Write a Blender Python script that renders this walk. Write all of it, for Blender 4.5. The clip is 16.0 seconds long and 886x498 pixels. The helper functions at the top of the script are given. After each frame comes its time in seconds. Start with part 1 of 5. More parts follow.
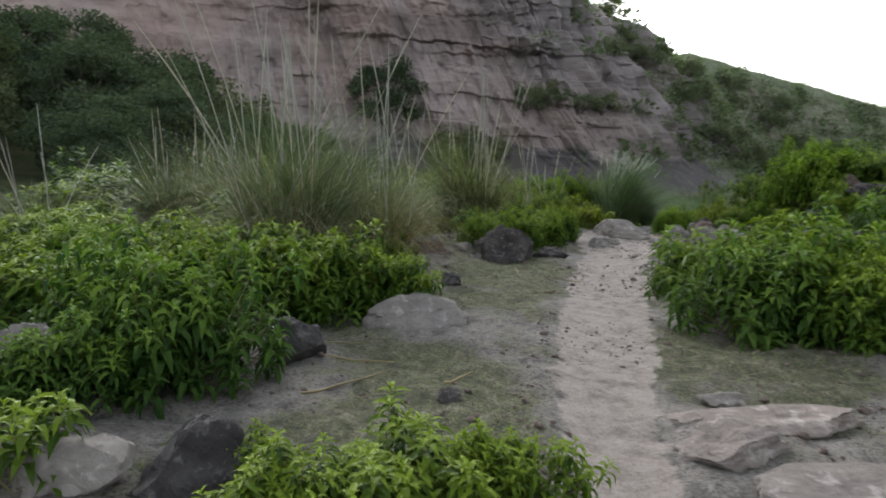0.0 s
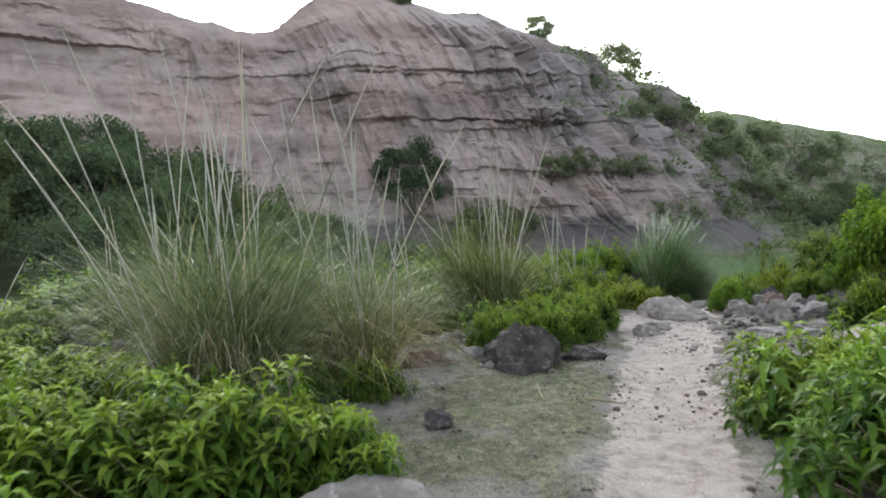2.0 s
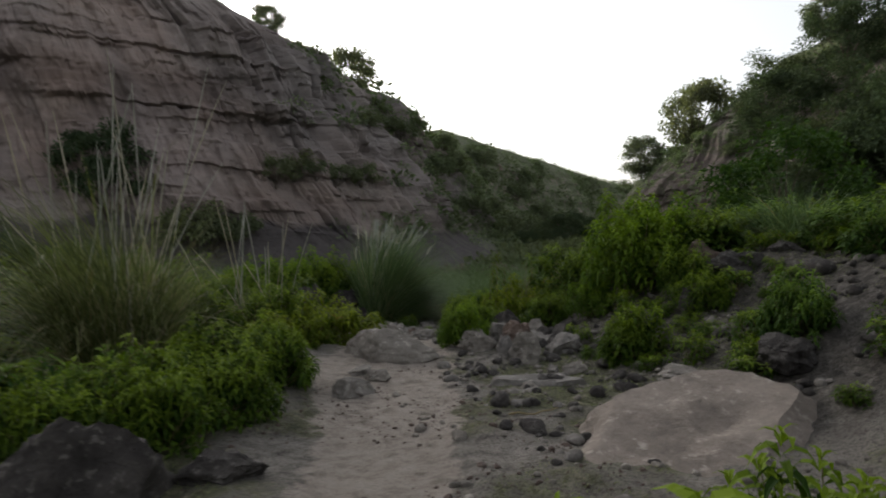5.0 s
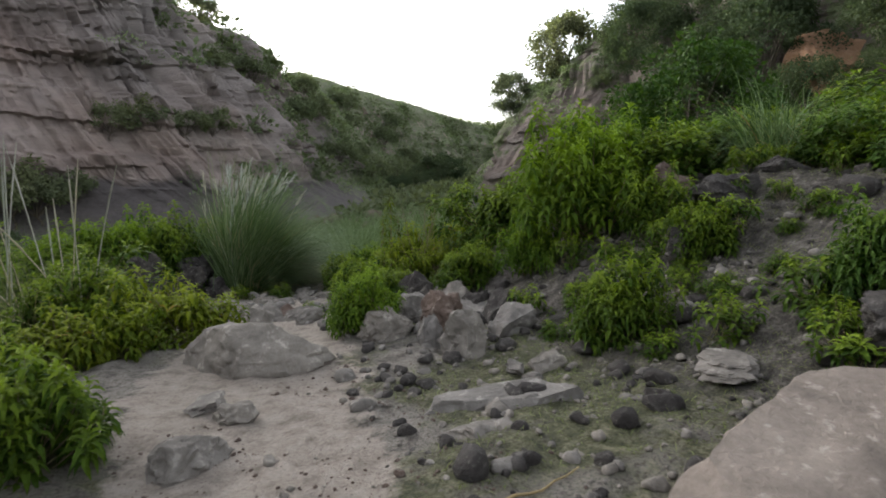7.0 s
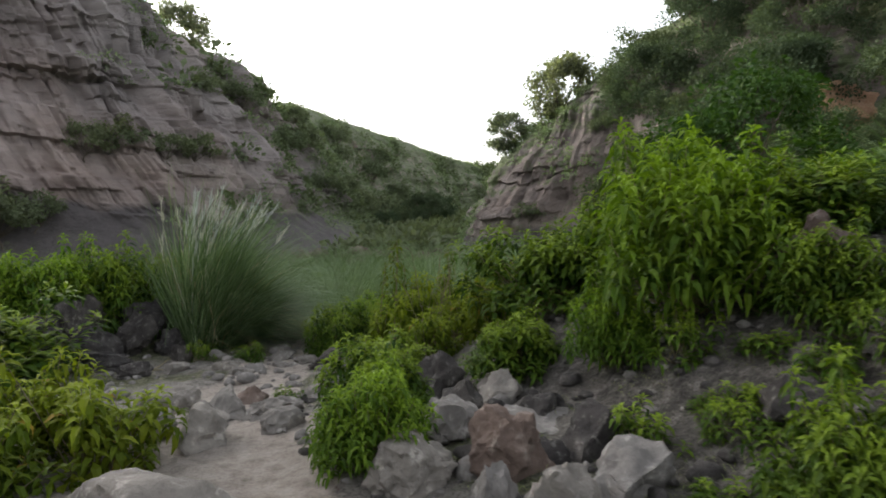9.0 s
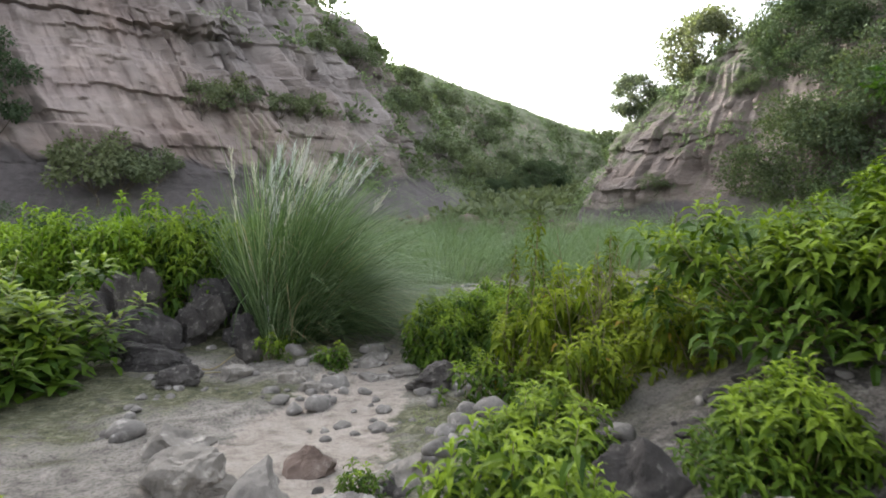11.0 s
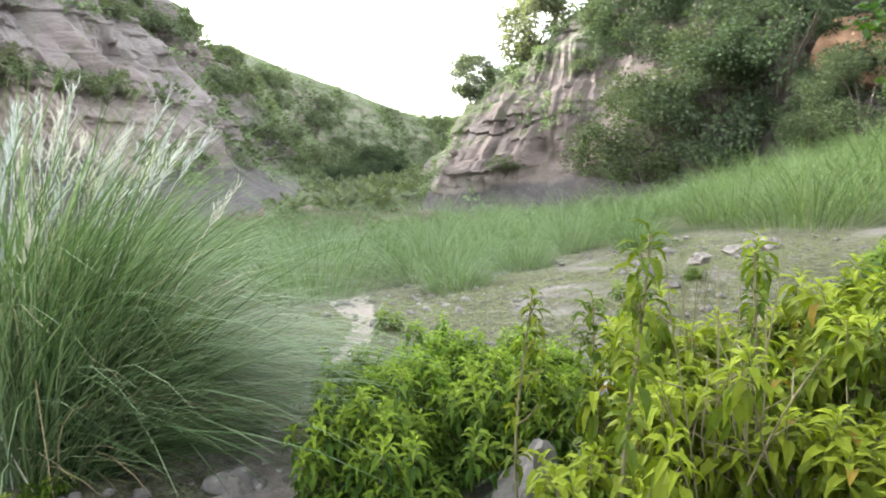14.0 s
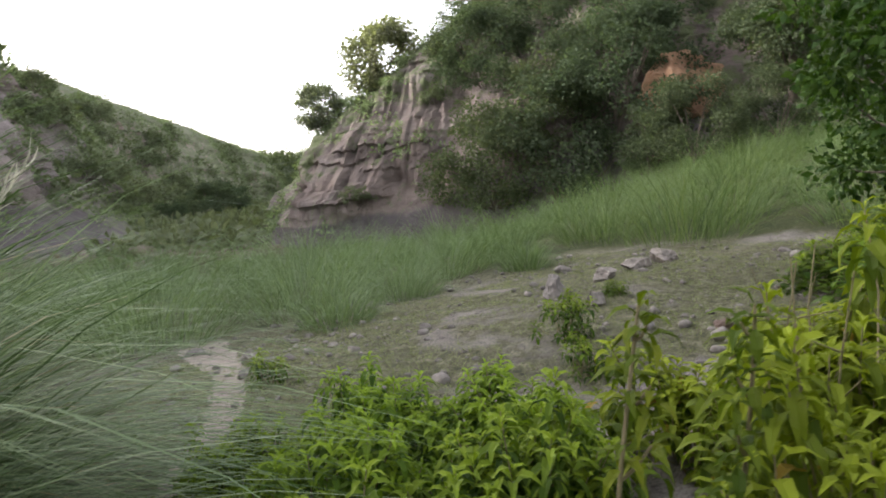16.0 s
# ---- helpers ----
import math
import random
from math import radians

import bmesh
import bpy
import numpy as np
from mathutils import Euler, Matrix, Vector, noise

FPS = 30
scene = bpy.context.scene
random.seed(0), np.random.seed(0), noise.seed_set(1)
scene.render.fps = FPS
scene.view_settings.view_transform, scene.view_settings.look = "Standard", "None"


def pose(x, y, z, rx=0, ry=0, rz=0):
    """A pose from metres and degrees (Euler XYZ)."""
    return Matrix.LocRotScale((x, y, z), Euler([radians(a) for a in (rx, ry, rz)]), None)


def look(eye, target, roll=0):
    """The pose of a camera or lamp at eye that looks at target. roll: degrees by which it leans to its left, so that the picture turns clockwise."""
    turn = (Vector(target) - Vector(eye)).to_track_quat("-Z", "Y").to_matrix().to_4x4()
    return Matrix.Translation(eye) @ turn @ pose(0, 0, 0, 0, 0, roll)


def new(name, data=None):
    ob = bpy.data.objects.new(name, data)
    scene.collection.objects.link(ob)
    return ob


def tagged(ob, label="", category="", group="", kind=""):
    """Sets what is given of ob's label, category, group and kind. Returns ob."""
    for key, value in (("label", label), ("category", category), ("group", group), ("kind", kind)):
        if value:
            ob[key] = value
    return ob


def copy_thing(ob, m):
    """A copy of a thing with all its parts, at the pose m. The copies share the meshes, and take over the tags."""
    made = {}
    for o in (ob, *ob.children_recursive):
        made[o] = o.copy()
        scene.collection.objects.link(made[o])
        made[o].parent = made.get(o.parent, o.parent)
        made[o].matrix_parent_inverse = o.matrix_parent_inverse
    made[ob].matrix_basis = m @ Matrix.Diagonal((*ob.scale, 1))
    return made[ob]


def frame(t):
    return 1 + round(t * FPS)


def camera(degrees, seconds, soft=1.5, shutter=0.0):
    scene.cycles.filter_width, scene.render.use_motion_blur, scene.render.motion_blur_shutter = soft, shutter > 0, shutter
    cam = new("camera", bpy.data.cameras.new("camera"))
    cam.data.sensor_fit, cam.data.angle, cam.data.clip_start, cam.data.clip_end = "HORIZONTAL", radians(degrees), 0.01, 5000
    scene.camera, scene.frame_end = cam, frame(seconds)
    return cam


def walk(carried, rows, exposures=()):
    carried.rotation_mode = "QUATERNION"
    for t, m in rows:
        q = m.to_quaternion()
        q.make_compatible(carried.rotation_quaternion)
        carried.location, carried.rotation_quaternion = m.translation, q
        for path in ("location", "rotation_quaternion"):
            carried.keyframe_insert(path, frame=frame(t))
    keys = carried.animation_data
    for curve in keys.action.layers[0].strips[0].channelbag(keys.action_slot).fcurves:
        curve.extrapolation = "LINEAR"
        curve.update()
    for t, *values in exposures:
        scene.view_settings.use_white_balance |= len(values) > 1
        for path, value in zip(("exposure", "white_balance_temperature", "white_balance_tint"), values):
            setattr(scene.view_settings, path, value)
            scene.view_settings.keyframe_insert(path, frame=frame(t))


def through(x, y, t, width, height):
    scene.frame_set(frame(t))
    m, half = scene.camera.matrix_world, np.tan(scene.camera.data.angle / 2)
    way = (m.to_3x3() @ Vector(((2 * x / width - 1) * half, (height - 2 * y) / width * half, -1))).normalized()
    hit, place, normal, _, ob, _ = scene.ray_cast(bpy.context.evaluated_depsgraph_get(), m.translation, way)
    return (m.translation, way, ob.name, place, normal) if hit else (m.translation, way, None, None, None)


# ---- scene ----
# ---- camera ----
cam = camera(68.8, 16.0, soft=1.8, shutter=0.25)
PATH = [
    (0, (0.741, -4.104, 1.387), (0.42, -2.163, 1.031), 1.6),
    (0.5, (0.746, -3.664, 1.366), (0.249, -1.764, 0.988), 0.3),
    (1, (0.827, -3.23, 1.382), (0.385, -1.312, 1.027), -2.5),
    (1.5, (0.904, -2.628, 1.44), (0.457, -0.694, 1.192), 1.4),
    (2, (0.877, -1.87, 1.396), (0.437, 0.077, 1.274), -2.8),
    (2.5, (0.913, -1.239, 1.378), (0.424, 0.7, 1.336), -2.3),
    (3, (1.025, -0.768, 1.407), (0.494, 1.16, 1.384), -1.5),
    (3.5, (1.156, -0.314, 1.421), (0.636, 1.614, 1.518), -1.5),
    (4, (1.24, 0.35, 1.341), (0.74, 2.284, 1.431), -0.7),
    (4.5, (1.269, 1.163, 1.219), (1.198, 3.162, 1.232), -0.4),
    (5, (1.396, 2.04, 1.127), (1.768, 4.002, 1.015), 0.2),
    (5.2, (1.421, 2.333, 1.115), (1.876, 4.277, 0.992), 3.0),
    (7.3, (1.89, 5.323, 0.906), (2.67, 7.142, 0.62), -2.3),
    (7.5, (1.966, 5.604, 0.92), (2.796, 7.415, 0.747), -0.5),
    (8, (2.097, 6.222, 0.931), (2.987, 8.008, 0.812), 0.1),
    (8.5, (2.153, 6.77, 0.901), (3.041, 8.558, 0.79), 0.2),
    (9, (2.262, 7.367, 0.867), (3.064, 9.191, 0.699), 0.0),
    (9.5, (2.352, 8.011, 0.823), (3.07, 9.866, 0.622), -0.2),
    (10, (2.489, 8.662, 0.771), (3.108, 10.551, 0.552), -1.8),
    (10.2, (2.564, 8.884, 0.76), (3.147, 10.781, 0.508), -1.1),
    (12.5, (3.288, 12.065, 0.697), (3.719, 13.997, 0.413), 2.9),
    (13, (3.345, 12.588, 0.647), (3.899, 14.479, 0.308), -2.7),
    (13.5, (3.383, 13.243, 0.617), (4.122, 15.068, 0.268), 2.3),
    (14, (3.288, 13.612, 0.58), (4.246, 15.341, 0.277), 0.1),
    (14.5, (3.258, 13.953, 0.565), (4.387, 15.558, 0.178), 0.7),
    (15, (3.432, 14.379, 0.474), (4.716, 15.87, 0.114), 4.2),
    (15.5, (3.604, 14.834, 0.333), (4.885, 16.35, 0.09), 3.9),
    (16, (3.693, 15.283, 0.183), (5.039, 16.75, -0.013), -0.9),
]
EXPOSURES = [(0, 1.90, 6100, 10), (0.5, 2.50, 6000, 10), (1, 2.90, 6000, 10), (1.5, 3.05, 6000, 10), (2, 2.60, 6000, 10), (2.5, 2.40, 6100, 10), (3.5, 2.10, 6200, 10), (4.5, 1.57, 6400, 10), (5.2, 0.80, 6500, 10), (7.3, 1.98, 6400, 10),
             (9, 1.98, 6400, 10), (10, 2.48, 6300, 10), (12.5, 3.25, 6300, 10), (13.5, 3.70, 6300, 10), (14, 3.70, 6300, 10), (15, 3.51, 6500, 13), (16, 2.58, 6500, 16)]
walk(cam, [(t, look(eye, target, roll)) for t, eye, target, roll in PATH], EXPOSURES)

# ---- world and sun ----
SUN_EL, SUN_AZ = 18.0, -28.0      # the sun stands behind the high cliff, ahead and to the left
world = bpy.data.worlds.new("world")
scene.world = world
world.use_nodes = True
wn, wl = world.node_tree.nodes, world.node_tree.links
sky = wn.new("ShaderNodeTexSky")
sky.sky_type, sky.sun_disc = "NISHITA", False
sky.sun_elevation, sky.sun_rotation = radians(SUN_EL), radians(SUN_AZ)
sky.air_density, sky.dust_density, sky.ozone_density = 1.0, 3.0, 1.0
haze = wn.new("ShaderNodeHueSaturation")
haze.inputs["Saturation"].default_value = 0.22
wl.new(sky.outputs[0], haze.inputs["Color"])
wl.new(haze.outputs[0], wn["Background"].inputs["Color"])
wn["Background"].inputs["Strength"].default_value = 0.15
sun = new("sun", bpy.data.lights.new("sun", "SUN"))
sun.data.energy, sun.data.angle, sun.data.color = 0.7, radians(14), (1.0, 0.94, 0.85)
away = Vector((math.sin(radians(SUN_AZ)) * math.cos(radians(SUN_EL)), math.cos(radians(SUN_AZ)) * math.cos(radians(SUN_EL)), math.sin(radians(SUN_EL))))
sun.matrix_world = look(away * 60, (0, 0, 0))

# ---- materials ----
def material(name):
    m = bpy.data.materials.new(name)
    m.use_nodes = True
    nt = m.node_tree
    return m, nt, nt.nodes["Principled BSDF"]


def node(nt, kind, **values):
    n = nt.nodes.new(kind)
    for key, value in values.items():
        n.inputs[key.replace("_", " ")].default_value = value
    return n


def ramp(nt, source, stops):
    r = nt.nodes.new("ShaderNodeValToRGB")
    while len(r.color_ramp.elements) < len(stops):
        r.color_ramp.elements.new(0.5)
    for e, (p, c) in zip(r.color_ramp.elements, stops):
        e.position, e.color = p, (*c, 1)
    nt.links.new(source, r.inputs[0])
    return r.outputs[0]


def mix(nt, fac, a, b, blend="MIX"):
    n = nt.nodes.new("ShaderNodeMix")
    n.data_type, n.blend_type = "RGBA", blend
    for key, value in ((0, fac), (6, a), (7, b)):
        if isinstance(value, (int, float)):
            n.inputs[key].default_value = value
        elif isinstance(value, tuple):
            n.inputs[key].default_value = (*value, 1)
        else:
            nt.links.new(value, n.inputs[key])
    return n.outputs[2]


def calc(nt, op, a, b=0.0, clamp=False):
    n = nt.nodes.new("ShaderNodeMath")
    n.operation, n.use_clamp = op, clamp
    for key, value in ((0, a), (1, b)):
        if isinstance(value, (int, float)):
            n.inputs[key].default_value = value
        else:
            nt.links.new(value, n.inputs[key])
    return n.outputs[0]


def noise_of(nt, scale, detail=4.0, rough=0.55, stretch=None, space="Object"):
    co = nt.nodes.new("ShaderNodeTexCoord")
    src = co.outputs[space]
    if stretch:
        mp = nt.nodes.new("ShaderNodeMapping")
        mp.inputs["Scale"].default_value = stretch
        nt.links.new(src, mp.inputs["Vector"])
        src = mp.outputs[0]
    n = node(nt, "ShaderNodeTexNoise", Scale=scale, Detail=detail, Roughness=rough)
    nt.links.new(src, n.inputs["Vector"])
    return n.outputs[0]


def bump(nt, bsdf, height, strength, distance):
    b = node(nt, "ShaderNodeBump", Strength=strength, Distance=distance)
    nt.links.new(height, b.inputs["Height"])
    nt.links.new(b.outputs[0], bsdf.inputs["Normal"])


def attr(nt, name):
    a = nt.nodes.new("ShaderNodeAttribute")
    a.attribute_name = name
    return a.outputs["Fac"]


def mat_leaf(name, dark, mid, bright, through=0.35, rough=0.6, tip_tint=None, withered=None):
    """Leaves: colour changes from leaf to leaf and plant to plant, light shines through."""
    m, nt, b = material(name)
    geo = nt.nodes.new("ShaderNodeNewGeometry")
    info = nt.nodes.new("ShaderNodeObjectInfo")
    c = ramp(nt, geo.outputs["Random Per Island"], [(0.0, dark), (0.5, mid), (1.0, bright)])
    tint = ramp(nt, info.outputs["Random"], [(0.0, (0.75, 0.85, 0.8)), (0.5, (1, 1, 1)), (1.0, (1.25, 1.1, 0.8))])
    c = mix(nt, 0.8, c, tint, "MULTIPLY")
    if withered:
        old = calc(nt, "GREATER_THAN", geo.outputs["Random Per Island"], 0.992)
    c = mix(nt, calc(nt, "MULTIPLY", noise_of(nt, 2.2, 3), 0.5), c, mid)
    # on shrubs: young leaf colour plus light painted on the crown's upper side
    if tip_tint:
        c = mix(nt, calc(nt, "MULTIPLY", attr(nt, "tip_tint"), 0.85), c, tip_tint)
    if withered:
        c = mix(nt, old, c, withered)
    nt.links.new(c, b.inputs["Base Color"])
    b.inputs["Roughness"].default_value = rough
    b.inputs["Specular IOR Level"].default_value = 0.14
    t = nt.nodes.new("ShaderNodeBsdfTranslucent")
    nt.links.new(mix(nt, 1.0, c, (1.15, 1.25, 0.6), "MULTIPLY"), t.inputs["Color"])
    s = nt.nodes.new("ShaderNodeMixShader")
    s.inputs[0].default_value = through
    nt.links.new(b.outputs[0], s.inputs[1])
    nt.links.new(t.outputs[0], s.inputs[2])
    nt.links.new(s.outputs[0], nt.nodes["Material Output"].inputs["Surface"])
    return m


def mat_rock(name, dark, mid, pale, scale=3.0, relief=0.03, lichen=0.25):
    m, nt, b = material(name)
    n1 = noise_of(nt, scale, 8, 0.62)
    n2 = noise_of(nt, scale * 9, 6, 0.7)
    info = nt.nodes.new("ShaderNodeObjectInfo")
    c = ramp(nt, n1, [(0.25, dark), (0.5, mid), (0.78, pale)])
    c = mix(nt, 0.45, c, ramp(nt, n2, [(0.3, (0.45, 0.44, 0.43)), (0.6, (1, 1, 1))]), "MULTIPLY")
    spots = ramp(nt, noise_of(nt, scale * 4, 5, 0.6), [(0.58, (0, 0, 0)), (0.66, (1, 1, 1))])
    c = mix(nt, calc(nt, "MULTIPLY", spots, lichen), c, (0.62, 0.6, 0.55))
    c = mix(nt, 0.7, c, ramp(nt, info.outputs["Random"], [(0.0, (0.78, 0.76, 0.78)), (1.0, (1.12, 1.05, 0.98))]), "MULTIPLY")
    nt.links.new(c, b.inputs["Base Color"])
    b.inputs["Roughness"].default_value = 0.88
    b.inputs["Specular IOR Level"].default_value = 0.25
    bump(nt, b, calc(nt, "ADD", n1, calc(nt, "MULTIPLY", n2, 0.35)), 0.9, relief)
    return m


def mat_cliff(name, rock_dark, rock_mid, rock_pale, green):
    """Bedded sandstone; the attribute veg says where scrub and grass cover it."""
    m, nt, b = material(name)
    beds = noise_of(nt, 1.0, 7, 0.6, (0.05, 0.05, 0.42))
    fine = noise_of(nt, 1.0, 8, 0.68, (0.7, 0.7, 1.5))
    big = noise_of(nt, 0.09, 4)
    c = ramp(nt, beds, [(0.28, rock_dark), (0.5, rock_mid), (0.72, rock_pale)])
    c = mix(nt, 0.5, c, ramp(nt, fine, [(0.28, (0.5, 0.48, 0.48)), (0.5, (1, 1, 1)), (0.75, (1.18, 1.14, 1.1))]), "MULTIPLY")
    c = mix(nt, 0.6, c, ramp(nt, big, [(0.35, (0.82, 0.78, 0.8)), (0.65, (1.15, 1.0, 0.9))]), "MULTIPLY")
    g = nt.nodes.new("ShaderNodeHueSaturation")
    g.inputs["Saturation"].default_value, g.inputs["Value"].default_value = 0.6, 0.84
    nt.links.new(c, g.inputs["Color"])
    c = mix(nt, attr(nt, "grey"), c, g.outputs[0])
    shale = mix(nt, noise_of(nt, 1.3, 6, 0.7), (0.045, 0.04, 0.04), (0.15, 0.132, 0.13))
    c = mix(nt, ramp(nt, calc(nt, "ADD", attr(nt, "shale"), calc(nt, "MULTIPLY", calc(nt, "SUBTRACT", noise_of(nt, 0.25, 5, 0.6), 0.5), 1.2)), [(0.4, (0, 0, 0)), (0.6, (1, 1, 1))]), c, shale)
    grass = mix(nt, noise_of(nt, 0.8, 6, 0.7), tuple(v * 0.55 for v in green), tuple(v * 1.6 for v in green))
    v = calc(nt, "ADD", attr(nt, "veg"), calc(nt, "MULTIPLY", calc(nt, "SUBTRACT", noise_of(nt, 0.7, 6, 0.7), 0.5), 1.6))
    k = ramp(nt, v, [(0.42, (0, 0, 0)), (0.6, (1, 1, 1))])
    c = mix(nt, k, c, grass)
    nt.links.new(c, b.inputs["Base Color"])
    b.inputs["Roughness"].default_value = 0.95
    b.inputs["Specular IOR Level"].default_value = 0.1
    bump(nt, b, calc(nt, "ADD", calc(nt, "MULTIPLY", beds, 0.5), fine), 1.0, 0.4)
    return m


def mat_ground():
    m, nt, b = material("trodden_earth")
    n1, n2, n3 = noise_of(nt, 0.9, 6), noise_of(nt, 6.5, 7, 0.65), noise_of(nt, 45, 5, 0.7)
    soil = ramp(nt, n2, [(0.25, (0.0528, 0.0466, 0.0396)), (0.46, (0.18, 0.164, 0.145)), (0.7, (0.308, 0.284, 0.255))])
    turf = ramp(nt, noise_of(nt, 8, 8, 0.78), [(0.34, (0.0192, 0.025, 0.0106)), (0.5, (0.0816, 0.0883, 0.0403)), (0.66, (0.221, 0.202, 0.139))])
    sand = ramp(nt, n2, [(0.3, (0.171, 0.146, 0.124)), (0.5, (0.299, 0.26, 0.226)), (0.8, (0.393, 0.348, 0.306))])
    wild = ramp(nt, n1, [(0.3, (0.035, 0.048, 0.018)), (0.7, (0.085, 0.092, 0.042))])
    jag = calc(nt, "MULTIPLY", calc(nt, "SUBTRACT", n2, 0.5), 1.3)
    g = ramp(nt, calc(nt, "ADD", attr(nt, "turf"), jag), [(0.38, (0, 0, 0)), (0.68, (1, 1, 1))])
    c = mix(nt, calc(nt, "MULTIPLY", g, 0.85), soil, turf)
    rubble = ramp(nt, noise_of(nt, 9, 8, 0.75), [(0.32, (0.028, 0.0246, 0.0224)), (0.5, (0.0806, 0.0728, 0.065)), (0.66, (0.179, 0.165, 0.148))])
    c = mix(nt, ramp(nt, calc(nt, "ADD", attr(nt, "scree"), calc(nt, "MULTIPLY", jag, 0.5)), [(0.36, (0, 0, 0)), (0.62, (1, 1, 1))]), c, rubble)
    p = ramp(nt, calc(nt, "ADD", attr(nt, "path"), calc(nt, "ADD", calc(nt, "MULTIPLY", jag, 0.6), calc(nt, "MULTIPLY", calc(nt, "SUBTRACT", noise_of(nt, 2.3, 4, 0.6), 0.5), 1.1))), [(0.42, (0, 0, 0)), (0.58, (1, 1, 1))])
    c = mix(nt, p, c, sand)
    c = mix(nt, ramp(nt, calc(nt, "ADD", attr(nt, "wild"), calc(nt, "MULTIPLY", jag, 0.4)), [(0.4, (0, 0, 0)), (0.6, (1, 1, 1))]), c, wild)
    c = mix(nt, calc(nt, "SUBTRACT", 0.8, calc(nt, "MULTIPLY", p, 0.45)), c, ramp(nt, n3, [(0.36, (0.32, 0.3, 0.28)), (0.5, (0.95, 0.95, 0.95)), (0.72, (1.3, 1.27, 1.24))]), "MULTIPLY")
    nt.links.new(c, b.inputs["Base Color"])
    b.inputs["Roughness"].default_value = 0.96
    b.inputs["Specular IOR Level"].default_value = 0.15
    bump(nt, b, calc(nt, "ADD", n2, calc(nt, "MULTIPLY", n3, 0.6)), 1.0, 0.06)
    return m


def mat_bark(name, c0, c1):
    m, nt, b = material(name)
    nt.links.new(ramp(nt, noise_of(nt, 9, 6, 0.7, (1, 1, 0.25)), [(0.3, c0), (0.7, c1)]), b.inputs["Base Color"])
    b.inputs["Roughness"].default_value = 0.9
    bump(nt, b, noise_of(nt, 25, 4), 0.6, 0.02)
    return m


LEAF = mat_leaf("shrub_leaf", (0.0131, 0.0327, 0.00371), (0.0393, 0.0772, 0.00688), (0.0747, 0.118, 0.00954), 0.28, tip_tint=(0.181, 0.251, 0.0168))
LEAF_BRIGHT = mat_leaf("shrub_leaf_bright", (0.0229, 0.0512, 0.00476), (0.0574, 0.106, 0.00847), (0.0978, 0.151, 0.0116), 0.33, tip_tint=(0.189, 0.282, 0.0173))
LEAF_DARK = mat_leaf("shrub_leaf_dark", (0.0136, 0.0365, 0.00557), (0.0311, 0.0688, 0.0099), (0.0559, 0.0998, 0.0136), 0.28, tip_tint=(0.135, 0.215, 0.0215))
LEAF_YELLOW = mat_leaf("shrub_leaf_yellow", (0.0328, 0.0593, 0.00515), (0.0738, 0.107, 0.00796), (0.12, 0.146, 0.0103), 0.34, tip_tint=(0.215, 0.265, 0.0152), withered=(0.219, 0.152, 0.0234))
TREE_LEAF = mat_leaf("tree_leaf", (0.04, 0.056, 0.0304), (0.0608, 0.0832, 0.0456), (0.084, 0.106, 0.0592), 0.28, 0.8)
# skyline trees: paler tree leaf with the distance haze put into its colour
HAZED_LEAF = mat_leaf("hazed_tree_leaf", (0.07, 0.085, 0.06), (0.115, 0.135, 0.095), (0.17, 0.19, 0.14), 0.4)
SCRUB_LEAF = mat_leaf("scrub_leaf", (0.11, 0.14, 0.075), (0.175, 0.215, 0.115), (0.27, 0.31, 0.18), 0.25, 0.8)
BUSH_LEAF = mat_leaf("cliff_bush_leaf", (0.075, 0.09, 0.052), (0.11, 0.13, 0.075), (0.155, 0.175, 0.105), 0.3, 0.8)
BLADE = mat_leaf("grass_blade", (0.024, 0.04, 0.0128), (0.08, 0.104, 0.04), (0.224, 0.256, 0.144), 0.25, 0.6)
TURF_BLADE = mat_leaf("turf_blade", (0.0768, 0.096, 0.0336), (0.163, 0.178, 0.0672), (0.288, 0.288, 0.144), 0.2, 0.7)
MEADOW_BLADE = mat_leaf("meadow_blade", (0.0294, 0.0552, 0.0207), (0.0791, 0.131, 0.0526), (0.143, 0.198, 0.0987), 0.3, 0.6, tip_tint=(0.193, 0.258, 0.146))
BLADE_GREEN = mat_leaf("grass_blade_green", (0.022, 0.045, 0.014), (0.085, 0.135, 0.053), (0.27, 0.33, 0.19), 0.28, 0.55)
STRAW = mat_leaf("dry_straw", (0.16, 0.12, 0.064), (0.272, 0.216, 0.128), (0.4, 0.352, 0.24), 0.25, 0.7)
PLUME = mat_leaf("silver_plume", (0.3, 0.312, 0.3), (0.413, 0.419, 0.4), (0.55, 0.55, 0.537), 0.08, 0.7)
STALK = mat_leaf("pale_stalk", (0.208, 0.196, 0.16), (0.304, 0.288, 0.248), (0.4, 0.384, 0.344), 0.15, 0.7)
STEM = mat_bark("shrub_stem", (0.1, 0.085, 0.04), (0.2, 0.17, 0.09))
BARK = mat_bark("tree_bark", (0.045, 0.035, 0.026), (0.13, 0.105, 0.08))
ROCK_PALE = mat_rock("pale_sandstone", (0.104, 0.096, 0.088), (0.188, 0.176, 0.16), (0.28, 0.264, 0.24), 2.6, 0.06)
ROCK_TAN = mat_rock("tan_sandstone", (0.1, 0.089, 0.08), (0.215, 0.188, 0.166), (0.29, 0.258, 0.23), 2.4, 0.08, 0.25)
ROCK_DARK = mat_rock("dark_pitted_rock", (0.0224, 0.02, 0.0192), (0.056, 0.0512, 0.048), (0.12, 0.112, 0.104), 4.0, 0.09, 0.12)
ROCK_BROWN = mat_rock("brown_sandstone", (0.064, 0.044, 0.036), (0.124, 0.092, 0.076), (0.2, 0.16, 0.136), 3.0, 0.06, 0.12)
